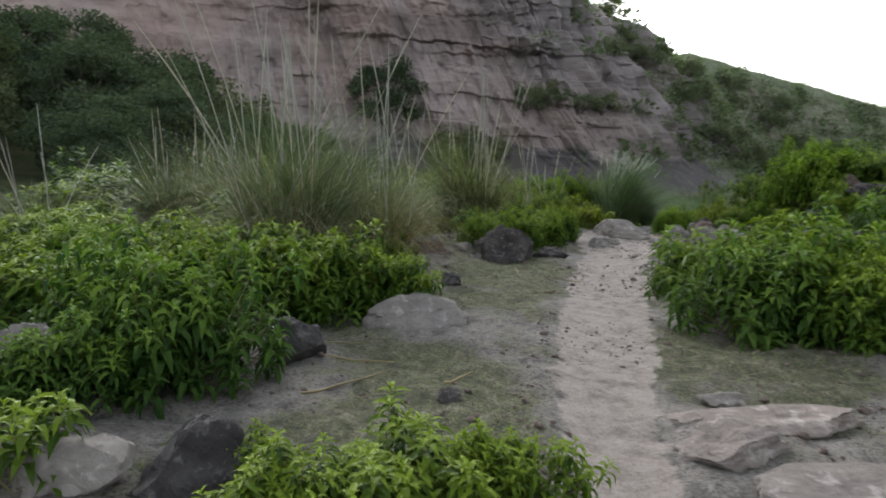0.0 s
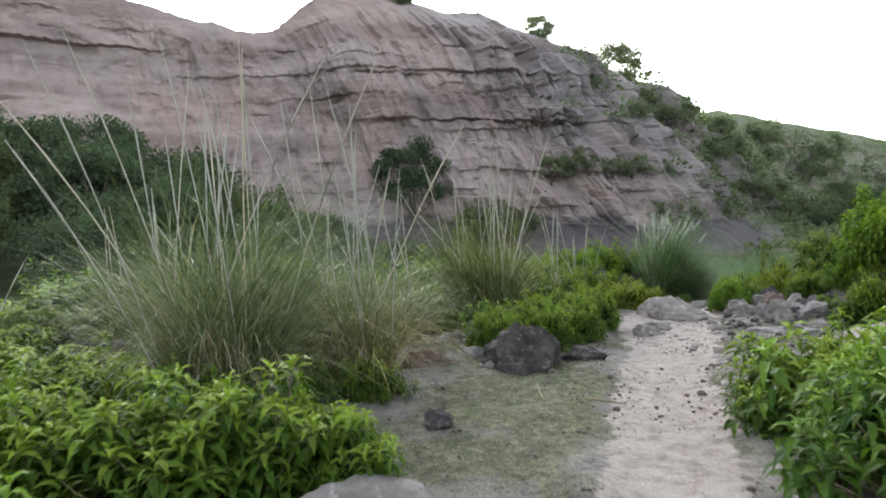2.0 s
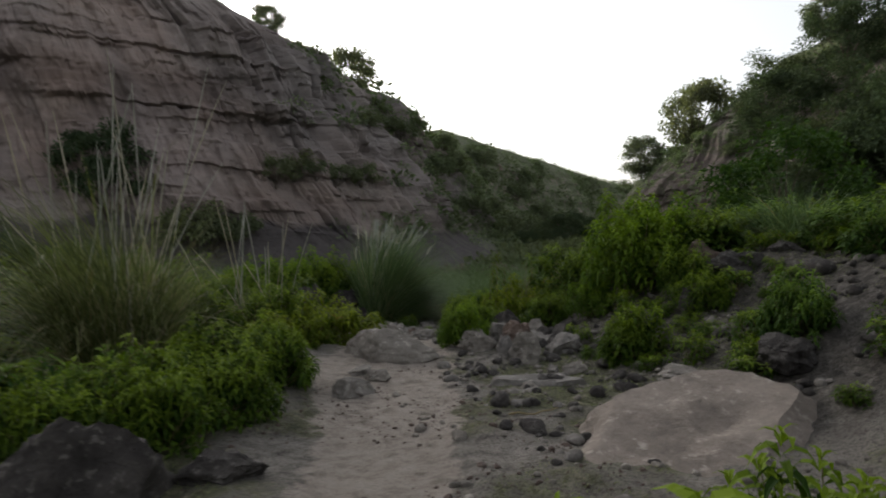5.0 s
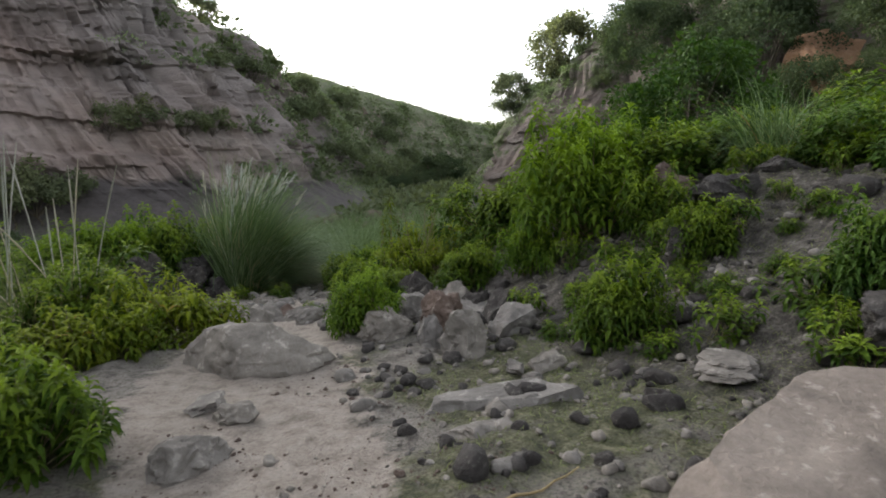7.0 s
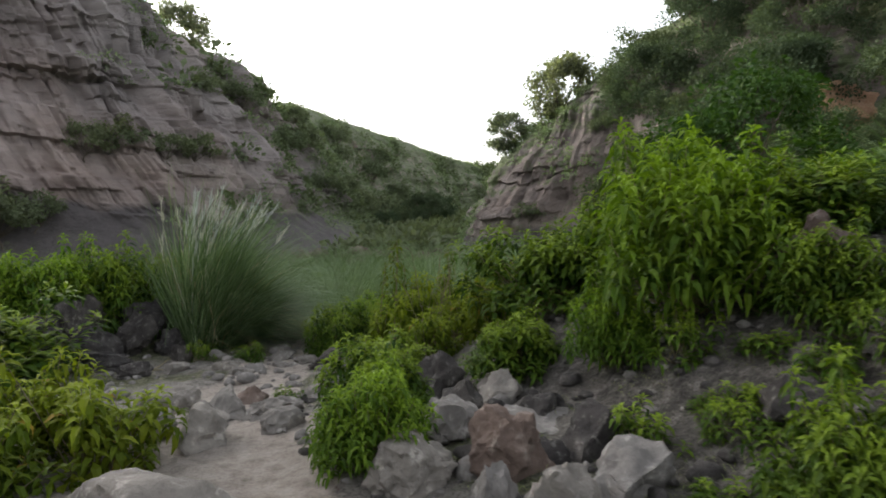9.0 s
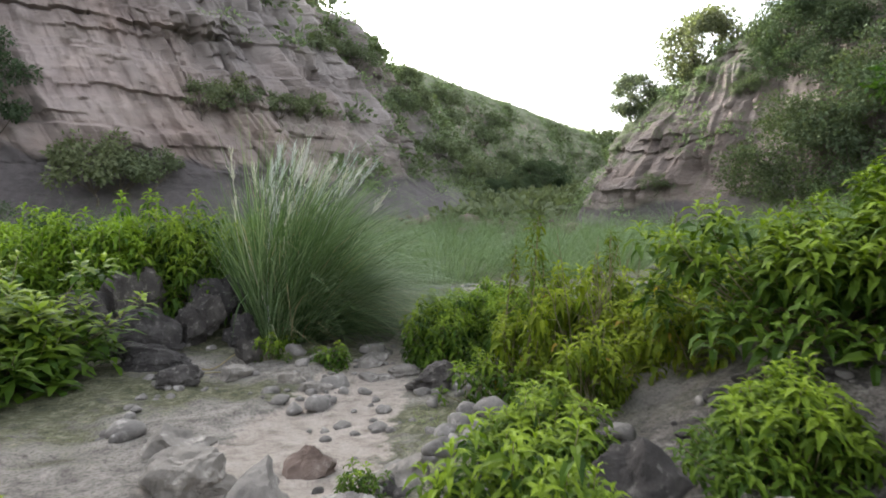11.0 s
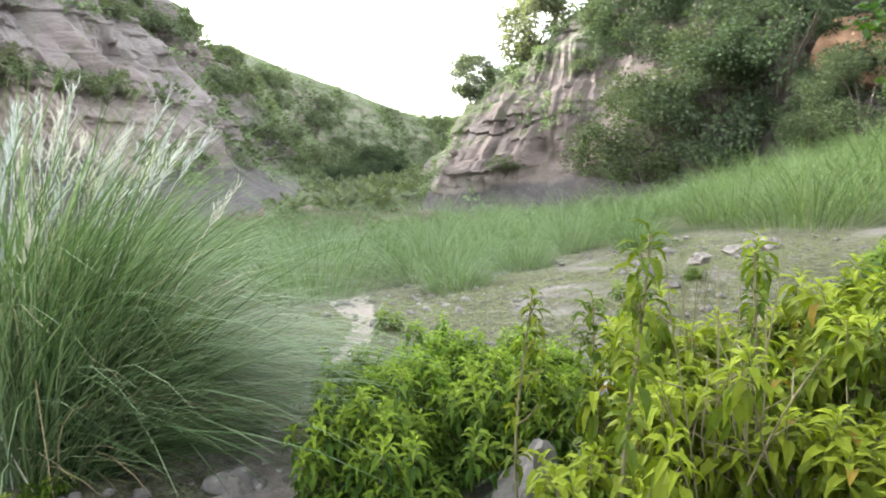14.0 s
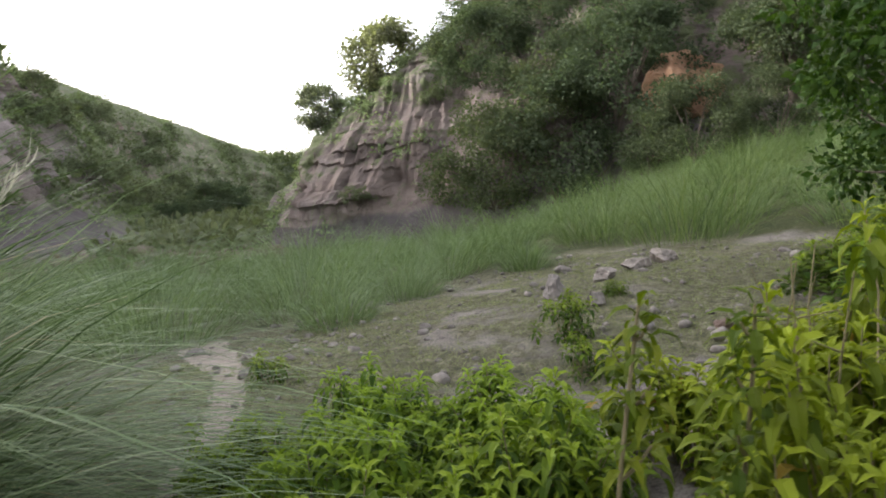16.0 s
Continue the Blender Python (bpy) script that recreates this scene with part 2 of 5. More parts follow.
ROCK_ORANGE = mat_rock("orange_sandstone", (0.24, 0.136, 0.08), (0.4, 0.248, 0.16), (0.496, 0.336, 0.24), 0.8, 0.2, 0.05)
CLIFF = mat_cliff("bedded_cliff", (0.172, 0.139, 0.126), (0.268, 0.224, 0.205), (0.351, 0.303, 0.279), (0.124, 0.134, 0.086))
FAR_SLOPE = mat_cliff("far_slope", (0.2, 0.17, 0.15), (0.3, 0.26, 0.24), (0.4, 0.36, 0.33), (0.1, 0.115, 0.08))
CLIFF_R = mat_cliff("banded_cliff", (0.0808, 0.0686, 0.063), (0.142, 0.123, 0.113), (0.228, 0.204, 0.185), (0.0912, 0.108, 0.055))
GROUND = mat_ground()

# ---- mesh helpers ----
rng = np.random.default_rng(7)


def mesh_from(name, verts, faces, mat, smooth=True):
    me = bpy.data.meshes.new(name)
    me.from_pydata(np.asarray(verts, dtype=float).reshape(-1, 3).tolist(), [], faces if isinstance(faces, list) else faces.tolist())
    me.materials.append(mat)
    if smooth:
        me.polygons.foreach_set("use_smooth", np.ones(len(me.polygons), dtype=bool))
    me.update()
    return me


def thing(name, label, category, group="", kind=""):
    return tagged(new(name), label, category, group, kind)


def part(name, me, parent, label=""):
    ob = new(name, me)
    ob.parent = parent
    return tagged(ob, label)


def lattice(shape, seed):
    return np.random.default_rng(seed).random(shape)


_T = lattice((64, 64, 64), 11)


def vnoise(x, y, z=0.0):
    """Smooth value noise in -1..1."""
    x, y, z = np.broadcast_arrays(np.asarray(x, float), np.asarray(y, float), np.asarray(z, float))
    i, j, k = np.floor(x).astype(int), np.floor(y).astype(int), np.floor(z).astype(int)
    u, v, w = x - i, y - j, z - k
    u, v, w = (t * t * (3 - 2 * t) for t in (u, v, w))
    def at(a, b, c):
        return _T[(i + a) & 63, (j + b) & 63, (k + c) & 63]
    def row(b, c):
        return at(0, b, c) * (1 - u) + at(1, b, c) * u
    lo, hi = row(0, 0) * (1 - v) + row(1, 0) * v, row(0, 1) * (1 - v) + row(1, 1) * v
    return 2 * (lo * (1 - w) + hi * w) - 1


def fbm(x, y, z=0.0, octaves=4, gain=0.5):
    total, amp, f = 0.0, 1.0, 1.0
    for o in range(octaves):
        total = total + amp * vnoise(np.asarray(x) * f + 17.3 * o, np.asarray(y) * f + 9.1 * o, np.asarray(z) * f + 4.7 * o)
        amp, f = amp * gain, f * 2.03
    return total


def smooth(a, b, x):
    t = np.clip((x - a) / (b - a), 0, 1)
    return t * t * (3 - 2 * t)


def tubes(lines, radii, sides=4):
    """Tapered tubes along several polylines: lists of (n, 3) points and of n radii."""
    verts, faces, base = [], [], 0
    for line, rad in zip(lines, radii):
        line = np.asarray(line, float)
        n = len(line)
        d = np.gradient(line, axis=0)
        d /= np.linalg.norm(d, axis=1)[:, None] + 1e-9
        ref = np.where(np.abs(d[:, 2:3]) > 0.9, [[1.0, 0, 0]], [[0, 0, 1.0]])
        a = np.cross(d, ref)
        a /= np.linalg.norm(a, axis=1)[:, None] + 1e-9
        b = np.cross(d, a)
        for s in range(sides):
            t = 2 * math.pi * s / sides
            verts.append(line + np.asarray(rad)[:, None] * (math.cos(t) * a + math.sin(t) * b))
        for s in range(sides):
            q = (s + 1) % sides
            for i in range(n - 1):
                faces.append((base + s * n + i, base + q * n + i, base + q * n + i + 1, base + s * n + i + 1))
        base += n * sides
    return np.concatenate(verts), faces


LEAF_HI = (np.array([(0, 0, 0), (-.5, .33, .15), (0, .35, .09), (.5, .33, .15), (-.4, .64, .03), (0, .66, -.04), (.4, .64, .03), (0, .9, -.36)]),
           [(0, 2, 1), (0, 3, 2), (1, 2, 5, 4), (2, 3, 6, 5), (4, 5, 7), (5, 6, 7)])
LEAF_LO = (np.array([(0, 0, 0), (-.5, .5, .06), (.5, .5, .06), (0, 1, -.15)]), [(0, 2, 1), (1, 2, 3)])


def leaves(pos, along, up, length, width, kind=LEAF_LO):
    """Many leaves at once: where each starts, which way it points, its upper side, its size."""
    tv, tf = kind
    along = along / (np.linalg.norm(along, axis=1)[:, None] + 1e-9)
    side = np.cross(along, up)
    side /= np.linalg.norm(side, axis=1)[:, None] + 1e-9
    nrm = np.cross(side, along)
    L, W = length[:, None, None], width[:, None, None]
    v = pos[:, None, :] + tv[None, :, 0:1] * W * side[:, None, :] + tv[None, :, 1:2] * L * along[:, None, :] + tv[None, :, 2:3] * L * nrm[:, None, :]
    n, k = len(pos), len(tv)
    faces = []
    for f in tf:
        faces += (np.arange(n)[:, None] * k + np.array(f)[None, :]).tolist()
    return v.reshape(-1, 3), faces


def ribbons(base, direct, length, width, droop, segs=5, wind=(0.1, 0.0)):
    """Grass blades: ribbons that rise along direct and bend over under their weight."""
    n = len(base)
    s = np.linspace(0, 1, segs + 1)
    d = direct / np.linalg.norm(direct, axis=1)[:, None]
    flat = d * [1, 1, 0]
    out = flat / (np.linalg.norm(flat, axis=1)[:, None] + 1e-6) + np.array([wind[0], wind[1], 0])
    p, pts, cur = base.copy(), [base.copy()], d.copy()
    for i in range(segs):
        cur = d + droop[:, None] * (s[i + 1] ** 1.6) * (out * 0.9 - np.array([0, 0, 1.35]) * s[i + 1])
        cur /= np.linalg.norm(cur, axis=1)[:, None]
        p = p + cur * (length / segs)[:, None]
        pts.append(p.copy())
    pts = np.stack(pts, 1)
    side = np.cross(d, np.array([0, 0, 1.0])) + rng.normal(0, 0.5, (n, 3)) * [1, 1, 0]
    side /= np.linalg.norm(side, axis=1)[:, None] + 1e-9
    prof = np.clip(1.05 - s ** 2.2, 0.06, 1) * np.minimum(1, 0.5 + 2 * s)
    w = side[:, None, :] * (width[:, None] * prof[None, :])[:, :, None] * 0.5
    v = np.stack([pts - w, pts + w], 2).reshape(-1, 3)
    k = 2 * (segs + 1)
    off = np.arange(n)[:, None] * k
    faces = []
    for i in range(segs):
        faces += (off + np.array([[2 * i, 2 * i + 1, 2 * i + 3, 2 * i + 2]])).tolist()
    return v, faces, pts


# ---- ground ----
LINE_Y = [-60, -8, 0, 6, 9, 11, 13, 15, 18, 20, 23, 28, 40, 55, 70, 400]
LINE_Z = [1.5, .25, -.2, -.52, -.70, -.76, -.95, -1.33, -1.68, -1.75, -2.15, -2.85, -3.7, -4, -4, -4]
PATH_Y = [-9, -1.5, 0, 1.2, 4, 5.5, 7.3, 10, 12, 14, 16, 17.2, 19, 20.3, 22.3, 24.5, 27]
PATH_X = [1.0, 1.15, 1.15, 1.25, 1.5, 1.65, 1.95, 2.2, 2.6, 2.9, 3.55, 3.9, 4.8, 5.8, 6.8, 7.4, 8.2]
PATH_W = [.3, .22, .3, .4, .45, .47, .6, .85, .7, .6, .55, .35, .2, .17, .2, .35, .5]


def level(x, y):
    """Height of the land without its small relief."""
    x = np.clip(x, -70, 60)
    z = np.interp(y, LINE_Y, LINE_Z)
    near = 1 - smooth(12.5, 17, y)
    q = np.maximum(0, x - 4.4)
    rise = np.where(q < 1, .5 * q * q, q - .5)
    rise = np.minimum(rise, 2.6) + .14 * np.maximum(0, rise - 2.6)
    z = z + near * .50 * rise
    z = z + (1 - near) * .075 * np.maximum(0, x - 5) * (1 - smooth(28, 40, y))
    q = np.maximum(0, x - 17 - .25 * np.maximum(0, y - 20))
    z = z + (1 - near) * .15 * q * (1 - smooth(60, 90, y)) * q / (q + 3)
    z = z + .55 * np.exp(-(((x - .7) / 1.7) ** 2 + ((y - 20) / 1.2) ** 2))
    z = z + 4.5 * np.exp(-(((x + 25) / 11) ** 2 + ((y - 24) / 10) ** 2))
    return z + .25 * np.maximum(0, -x - 26) * (1 - smooth(40, 60, y))


def track(x, y):
    """1 on the footpath, 0 off it."""
    d = np.abs(x - np.interp(y, PATH_Y, PATH_X)) / np.interp(y, PATH_Y, PATH_W)
    return (1 - smooth(.4, 1.6, d)) * (1 - smooth(25, 28, y))


def height(x, y):
    z = level(x, y)
    p = track(x, y)
    close = 1 - smooth(35, 60, np.hypot(x - 2, y - 8))
    rough = .05 * fbm(x * .9, y * .9, 0, 3) + .03 * fbm(x * 3.7, y * 3.7, 3, 4, .6)
    steps = .02 * vnoise(x * 5.5, y * 5.5, 7) + .008 * vnoise(x * 13, y * 13, 2)
    return z + close * (rough * (1 - .75 * p) + steps * p - .05 * p) + (1 - close) * .35 * fbm(x * .12, y * .12, 1, 3)


def spread(near0, near1, step, far0, far1, grow=1.16):
    a = list(np.arange(near0, near1, step))
    v, s = near1, step
    while v < far1:
        a.append(v)
        s *= grow
        v += s
    lo, v, s = [], near0, step
    while v > far0:
        s *= grow
        v -= s
        lo.append(v)
    return np.array(lo[::-1] + a)


gx, gy = spread(-5, 9, .09, -900, 900), spread(-4.5, 22, .09, -900, 900)
GX, GY = np.meshgrid(gx, gy)
GZ = height(GX, GY)
ny, nx = GX.shape
idx = np.arange(nx * ny).reshape(ny, nx)
quads = np.stack([idx[:-1, :-1], idx[:-1, 1:], idx[1:, 1:], idx[1:, :-1]], -1).reshape(-1, 4)
me = mesh_from("ground", np.stack([GX, GY, GZ], -1), quads, GROUND)
turf = .5 + .42 * np.tanh(1.3 * fbm(GX * .8, GY * .8, 5, 4, .6) + .5 * np.exp(-((GX - .3) / .9) ** 2) - .3 * smooth(2.2, 3.2, GX) * (1 - smooth(12, 16, GY)) + 1.1 * smooth(16.5, 19, GY))
wild = np.maximum(.3 * smooth(16.3, 18.5, GY) * smooth(4.4, 5.8, GX), np.maximum(np.maximum(smooth(9, 14, np.abs(GX - 3)), smooth(1.8, 3.4, -GX)) * (1 - smooth(15, 17, GY) * smooth(4, 6, GX) * (1 - smooth(15, 20, GX))), smooth(24, 27, GY)))
scree = np.maximum(.62 * smooth(3.2, 5.2, GX) * (1 - smooth(13, 16, GY)) * smooth(4.5, 6.5, GY), .55 * np.exp(-((GX + .7) / .9) ** 2 - ((GY - 7.5) / 2) ** 2))
for key, value in (("path", track(GX, GY)), ("turf", turf), ("wild", wild), ("scree", scree)):
    me.attributes.new(key, "FLOAT", "POINT").data.foreach_set("value", value.ravel())
tagged(new("ground", me), "pale trodden sandy earth with patchy dry turf and a footpath", "ground", kind="structure")


def put(x, y, sink=0.03):
    return float(height(np.array([x]), np.array([y]))[0]) - sink


# ---- hills: lofted from foot to crest ----
def loft(name, foot, crest, label, mat, seed, cols, rows, lean, veg_low, veg_far, ledge=1.0, rib_at=(0, 1), rib=(.3, .3), fade=1.0, grain=460):
    """A hillside between a foot line and a crest line, with bedded ledges and gullies, and its back slope."""
    foot, crest = np.array(foot, float), np.array(crest, float)
    def along(line, u):
        d = np.r_[0, np.cumsum(np.linalg.norm(np.diff(line[:, :2], axis=0), axis=1))]
        return np.stack([np.interp(u * d[-1], d, line[:, i]) for i in range(3)], -1)
    def matched(line, u):
        t = np.linspace(0, 1, len(line))
        return np.stack([np.interp(u, t, line[:, i]) for i in range(3)], -1)
    u = np.linspace(0, 1, cols)
    f, c = matched(foot, u), matched(crest, u)
    c[:, 2] += .35 * fbm(u * grain * .06, 0 * u, seed, 5, .6)
    v = np.linspace(0, 1, rows)
    V, U = np.meshgrid(v, u, indexing="ij")
    # steep face in the middle, debris apron at the foot, rounded shoulder on top
    run = np.interp(V, [0, .16, .3, .8, .92, 1], [0, lean[0], lean[1], lean[2], lean[3], 1])
    P = f[None] * (1 - run[..., None]) + c[None] * run[..., None]
    P[..., 2] = f[None, :, 2] * (1 - V) + c[None, :, 2] * V
    t = np.gradient(f * .5 + c * .5, axis=0)[:, :2]
    t /= np.linalg.norm(t, axis=1)[:, None]
    out = np.stack([t[:, 1], -t[:, 0]], -1)
    face = smooth(.06, .25, V) * (1 - smooth(.85, 1, V))
    X, Y, Z = P[..., 0], P[..., 1], P[..., 2]
    S = U * grain * .22
    ledge = ledge * np.interp(U, [0, .58, .74, 1], [1, 1, fade, fade])
    beds = np.floor(Z * .42 + .35 * fbm(S * .05, V * 0, seed, 3))
    push = 1.5 * fbm(S * .09, V * 2.5, seed + 3, 4) + ledge * 1.5 * np.maximum(0, vnoise(beds * 7.31, S * .06, seed) - .1) + ledge * .8 * np.maximum(0, vnoise(np.floor(Z * 1.1 + .5 * vnoise(S * .12, 0, 3)) * 3.7, S * .2, seed + 5) - .3)
    gully = np.interp(U, rib_at, rib)
    push = push + gully * (2.6 * np.abs(fbm(S * .42, Z * .06, seed + 6, 4)) - 1.0 + 1.1 * np.abs(vnoise(S * 1.1, Z * .22, seed + 7)) + .5 * vnoise(np.floor(S * 1.7) * 2.3, np.floor(Z * .8) * 1.7, seed)) + .3 * fbm(S * .55, Z * .5, seed + 9, 4, .6) - .9 * np.maximum(0, vnoise(S * .22, Z * .3, seed + 12) - .45)
    P[..., 0] += out[None, :, 0] * push * face
    P[..., 1] += out[None, :, 1] * push * face
    P[..., 2] += .15 * fbm(S * .5, V * 6, seed + 2, 3) * face
    back = c.copy()
    back[:, :2] -= out * 60
    back[:, 2] = -6
    mid = c.copy()
    mid[:, :2] -= out * 12
    mid[:, 2] -= .6
    f2 = f.copy()
    f2[:, :2] += out * 1.5
    f2[:, 2] -= 3
    P = np.concatenate([f2[None], P, mid[None], back[None]], 0)
    r, n = P.shape[:2]
    i = np.arange(r * n).reshape(r, n)
    q = np.stack([i[:-1, :-1], i[:-1, 1:], i[1:, 1:], i[1:, :-1]], -1).reshape(-1, 4)
    me = mesh_from(name, P, q, mat, smooth=False)
    Vf = np.concatenate([V[:1], V, V[-1:], V[-1:]], 0)
    Uf = np.concatenate([U[:1], U, U[-1:], U[-1:]], 0)
    veg = np.interp(Vf, [0, .12, .3, .75, .95, 1], veg_low) + np.interp(Uf, np.linspace(0, 1, len(veg_far)), veg_far)
    me.attributes.new("veg", "FLOAT", "POINT").data.foreach_set("value", veg.ravel())
    me.attributes.new("shale", "FLOAT", "POINT").data.foreach_set("value", (1 - smooth(.05, .24, Vf + 0 * Uf)).ravel())
    me.attributes.new("grey", "FLOAT", "POINT").data.foreach_set("value", np.clip(np.interp(Uf, rib_at, rib) + .5 * fbm(Uf * 30, Vf * 4, 2, 3) - .2, 0, 1).ravel())
    tagged(new(name, me), label, "cliff", kind="structure")
    return P, veg


LEFT_FOOT = [(-62, -30, 0), (-52, 10, 0), (-40, 36, -1), (-31, 44, -1.5), (-24, 49, -2), (-17, 51, -2.4), (-10, 52, -2.8), (-3, 53, -3.2), (4, 54, -3.6), (10, 55, -4), (16, 60, -4.1), (22, 69, -4.1), (29, 82, -4.1), (37, 97, -4.1), (47, 113, -4.1), (58, 130, -4.1), (72, 150, -4), (98, 178, -4)]
LEFT_CREST = [(-84, -30, 24), (-66, 10, 24), (-46, 40, 23.2), (-38.4, 47.4, 21.3), (-33, 52, 19.9), (-28.5, 57.5, 19.3), (-24, 56.4, 21.8), (-20, 58, 22.3), (-14, 61, 21.4), (-7, 65, 20.3), (-3, 70, 18.9), (2.5, 78, 16.8), (7.6, 85.4, 13.9), (13.2, 94, 12.4), (22, 112, 15.2), (42, 130, 13.1), (64, 150, 10.5), (84, 169, 8.4)]
left_pts, left_veg = loft("cliff_left", LEFT_FOOT, LEFT_CREST, "high reddish bedded sandstone cliff, scrub on its shoulder", CLIFF, 3, 760, 150,
                          (.3, .42, .72, .86), [.34, .3, .12, .1, .25, .5], [0, 0, -.15, -.15, -.15, -.15, -.15, -.1, .06, .34, .5, .52, .54, .55], rib_at=(0, .42, .52, .7, .8, 1), rib=(.2, .25, 1, 1, .6, .5), fade=.15, grain=620)
RIGHT_FOOT = [(88, 150, -4), (68, 128, -4), (52, 106, -4), (40, 86, -4.1), (31, 68, -4.1), (25.5, 57, -4.1), (25.5, 52.5, -4.1), (28, 49, -3.9), (31, 44, -2.6), (34, 39.5, -1), (36, 34, .6), (37, 26, 2), (37, 16, 3), (36, 4, 4), (36, -20, 5)]
RIGHT_CREST = [(110, 140, 12), (90, 112, 11), (70, 94, 9), (52, 80, 7), (38, 67, 4.6), (34.5, 62.5, 5.6), (35.5, 58.5, 8.0), (38, 55.5, 10.7), (39.5, 52, 13.2), (43, 48, 16.5), (48, 42, 19), (52, 34, 20.5), (54, 20, 20.5), (54, 4, 20), (54, -20, 20)]
right_pts, right_veg = loft("cliff_right", RIGHT_FOOT, RIGHT_CREST, "steep banded sandstone slope with grass ledges and scrub", CLIFF_R, 8, 460, 90,
                            (.14, .26, .74, .88), [.3, .25, .26, .42, .65, .9], [.45, .4, .3, .2, .05, 0, 0, .1, .25, .3, .3])
# distant crest that closes the valley
FAR_FOOT = [(40, 150, -4), (70, 165, -4), (95, 160, -4), (130, 150, -4)]
FAR_CREST = [(45, 200, 11), (80, 205, 10), (125, 195, 11.5), (160, 170, 13)]
far_pts, far_veg = loft("hill_far", FAR_FOOT, FAR_CREST, "far scrub-covered hillside closing the valley", FAR_SLOPE, 5, 160, 40, (.2, .3, .75, .88), [.8, .8, .6, .7, .9, .9], [.3, .3], .1)

# ---- plants ----
def shrub_meshes(seed, spread_r, high, shoots, leaf_len, fine, lumps=6, hang=.2, per=15):
    """Stems and leaves of one leafy shrub, about high metres tall: upright shoots, each with a spiral of arching leaves."""
    r = np.random.default_rng(seed)
    a = r.uniform(0, 2 * math.pi, shoots)
    up = r.random(shoots) ** .8
    el = np.arcsin(up * .98)
    # several mounds of different height and a few long shoots make the outline uneven
    la, lh = r.uniform(0, 2 * math.pi, lumps), r.uniform(.7, 1.12, lumps)
    bulge = np.ones(shoots) * .68
    for q, h in zip(la, lh):
        bulge = np.maximum(bulge, h * np.exp(-((np.angle(np.exp(1j * (a - q)))) / .6) ** 2))
    depth = 1 - .5 * r.random(shoots) ** 2
    R = bulge * depth * np.where(r.random(shoots) < .1, r.uniform(1.08, 1.3, shoots), 1)
    tip = np.stack([np.cos(a) * np.cos(el) * spread_r * R, np.sin(a) * np.cos(el) * spread_r * R, .14 * high + np.sin(el) * high * .88 * R], -1)
    tip += r.normal(0, .04, tip.shape)
    tip[:, 2] = np.maximum(tip[:, 2], .1)
    axis = tip / np.linalg.norm(tip, axis=1)[:, None] * .8 + np.array([0, 0, .7]) + r.normal(0, .2, tip.shape)
    axis /= np.linalg.norm(axis, axis=1)[:, None]
    lines, radii = [], []
    for k in r.choice(shoots, min(shoots, 60), replace=False):
        t = np.linspace(0, 1, 5)[:, None]
        root = np.array([r.normal(0, .08), r.normal(0, .08), -.05])
        bend = tip[k] - axis[k] * tip[k, 2] * .55
        lines.append((1 - t) ** 2 * root + 2 * t * (1 - t) * bend + t * t * tip[k])
        radii.append(np.linspace(.008, .003, 5))
    stem = tubes(lines, radii, 3)
    n = shoots * per
    rank = np.tile(np.linspace(0, 1, per), shoots)
    ax = np.repeat(axis * .35 + np.array([0, 0, .75]), per, 0)
    ax /= np.linalg.norm(ax, axis=1)[:, None]
    ph = np.tile(np.arange(per) * 2.4, shoots) + np.repeat(r.uniform(0, 6.28, shoots), per) + r.normal(0, .25, n)
    e1 = np.cross(ax, [[.3, .9, .1]])
    e1 /= np.linalg.norm(e1, axis=1)[:, None]
    e2 = np.cross(ax, e1)
    rad = e1 * np.cos(ph)[:, None] + e2 * np.sin(ph)[:, None]
    # young leaves stand up at the tip, older ones reach out and hang lower down the shoot
    rise = np.interp(rank, [0, .2, .55, 1], [1.1, .55, .3 - hang * .7, .1 - hang * 1.5]) + r.normal(0, .16, n)
    along = rad + ax * rise[:, None] + np.array([0, 0, -1]) * (hang * rank)[:, None]
    pos = np.repeat(tip, per, 0) - ax * (rank * leaf_len * 1.25)[:, None]
    size = leaf_len * np.interp(rank, [0, .2, .55, 1], [.5, .9, 1.2, 1.1]) * r.uniform(.8, 1.2, n)
    upv = ax * .6 + [0, 0, .6] + r.normal(0, .2, (n, 3))
    kind = LEAF_HI if fine else LEAF_LO
    leaf = leaves(pos, along, upv, size, size * r.uniform(.25, .34, n), kind)
    # tip leaves are young and pale; top and outer shoots carry painted skylight too
    fresh_lit = np.clip(1.3 - 1.7 * rank, 0, 1) * np.repeat(np.clip(2.4 * R * (.3 + up) - .9, .1, 1), per)
    return stem, leaf, np.repeat(fresh_lit, len(kind[0]))


def shrub(name, seed, spread_r, high, shoots, leaf_len, mat, label, fine=True, group="leafy shrubs", hang=.2, per=15):
    stem, leaf, fresh_lit = shrub_meshes(seed, spread_r, high, shoots, leaf_len, fine, 6, hang, per)
    ob = thing(name, label, "shrub", group)
    part("woody_frame", mesh_from("woody_frame", *stem, STEM), ob)
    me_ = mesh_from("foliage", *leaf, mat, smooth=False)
    me_.attributes.new("tip_tint", "FLOAT", "POINT").data.foreach_set("value", fresh_lit)
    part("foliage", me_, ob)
    return ob


def place(proto, x, y, turn, sx, sz, sink=.03, label="", lift=0.0):
    sz = min(sz, 1.3 * sx)
    ob = copy_thing(proto, Matrix.Translation((x, y, put(x, y, sink) + lift)) @ Matrix.Rotation(radians(turn), 4, "Z") @ Matrix.Diagonal((sx, sx, sz, 1)))
    return tagged(ob, label)


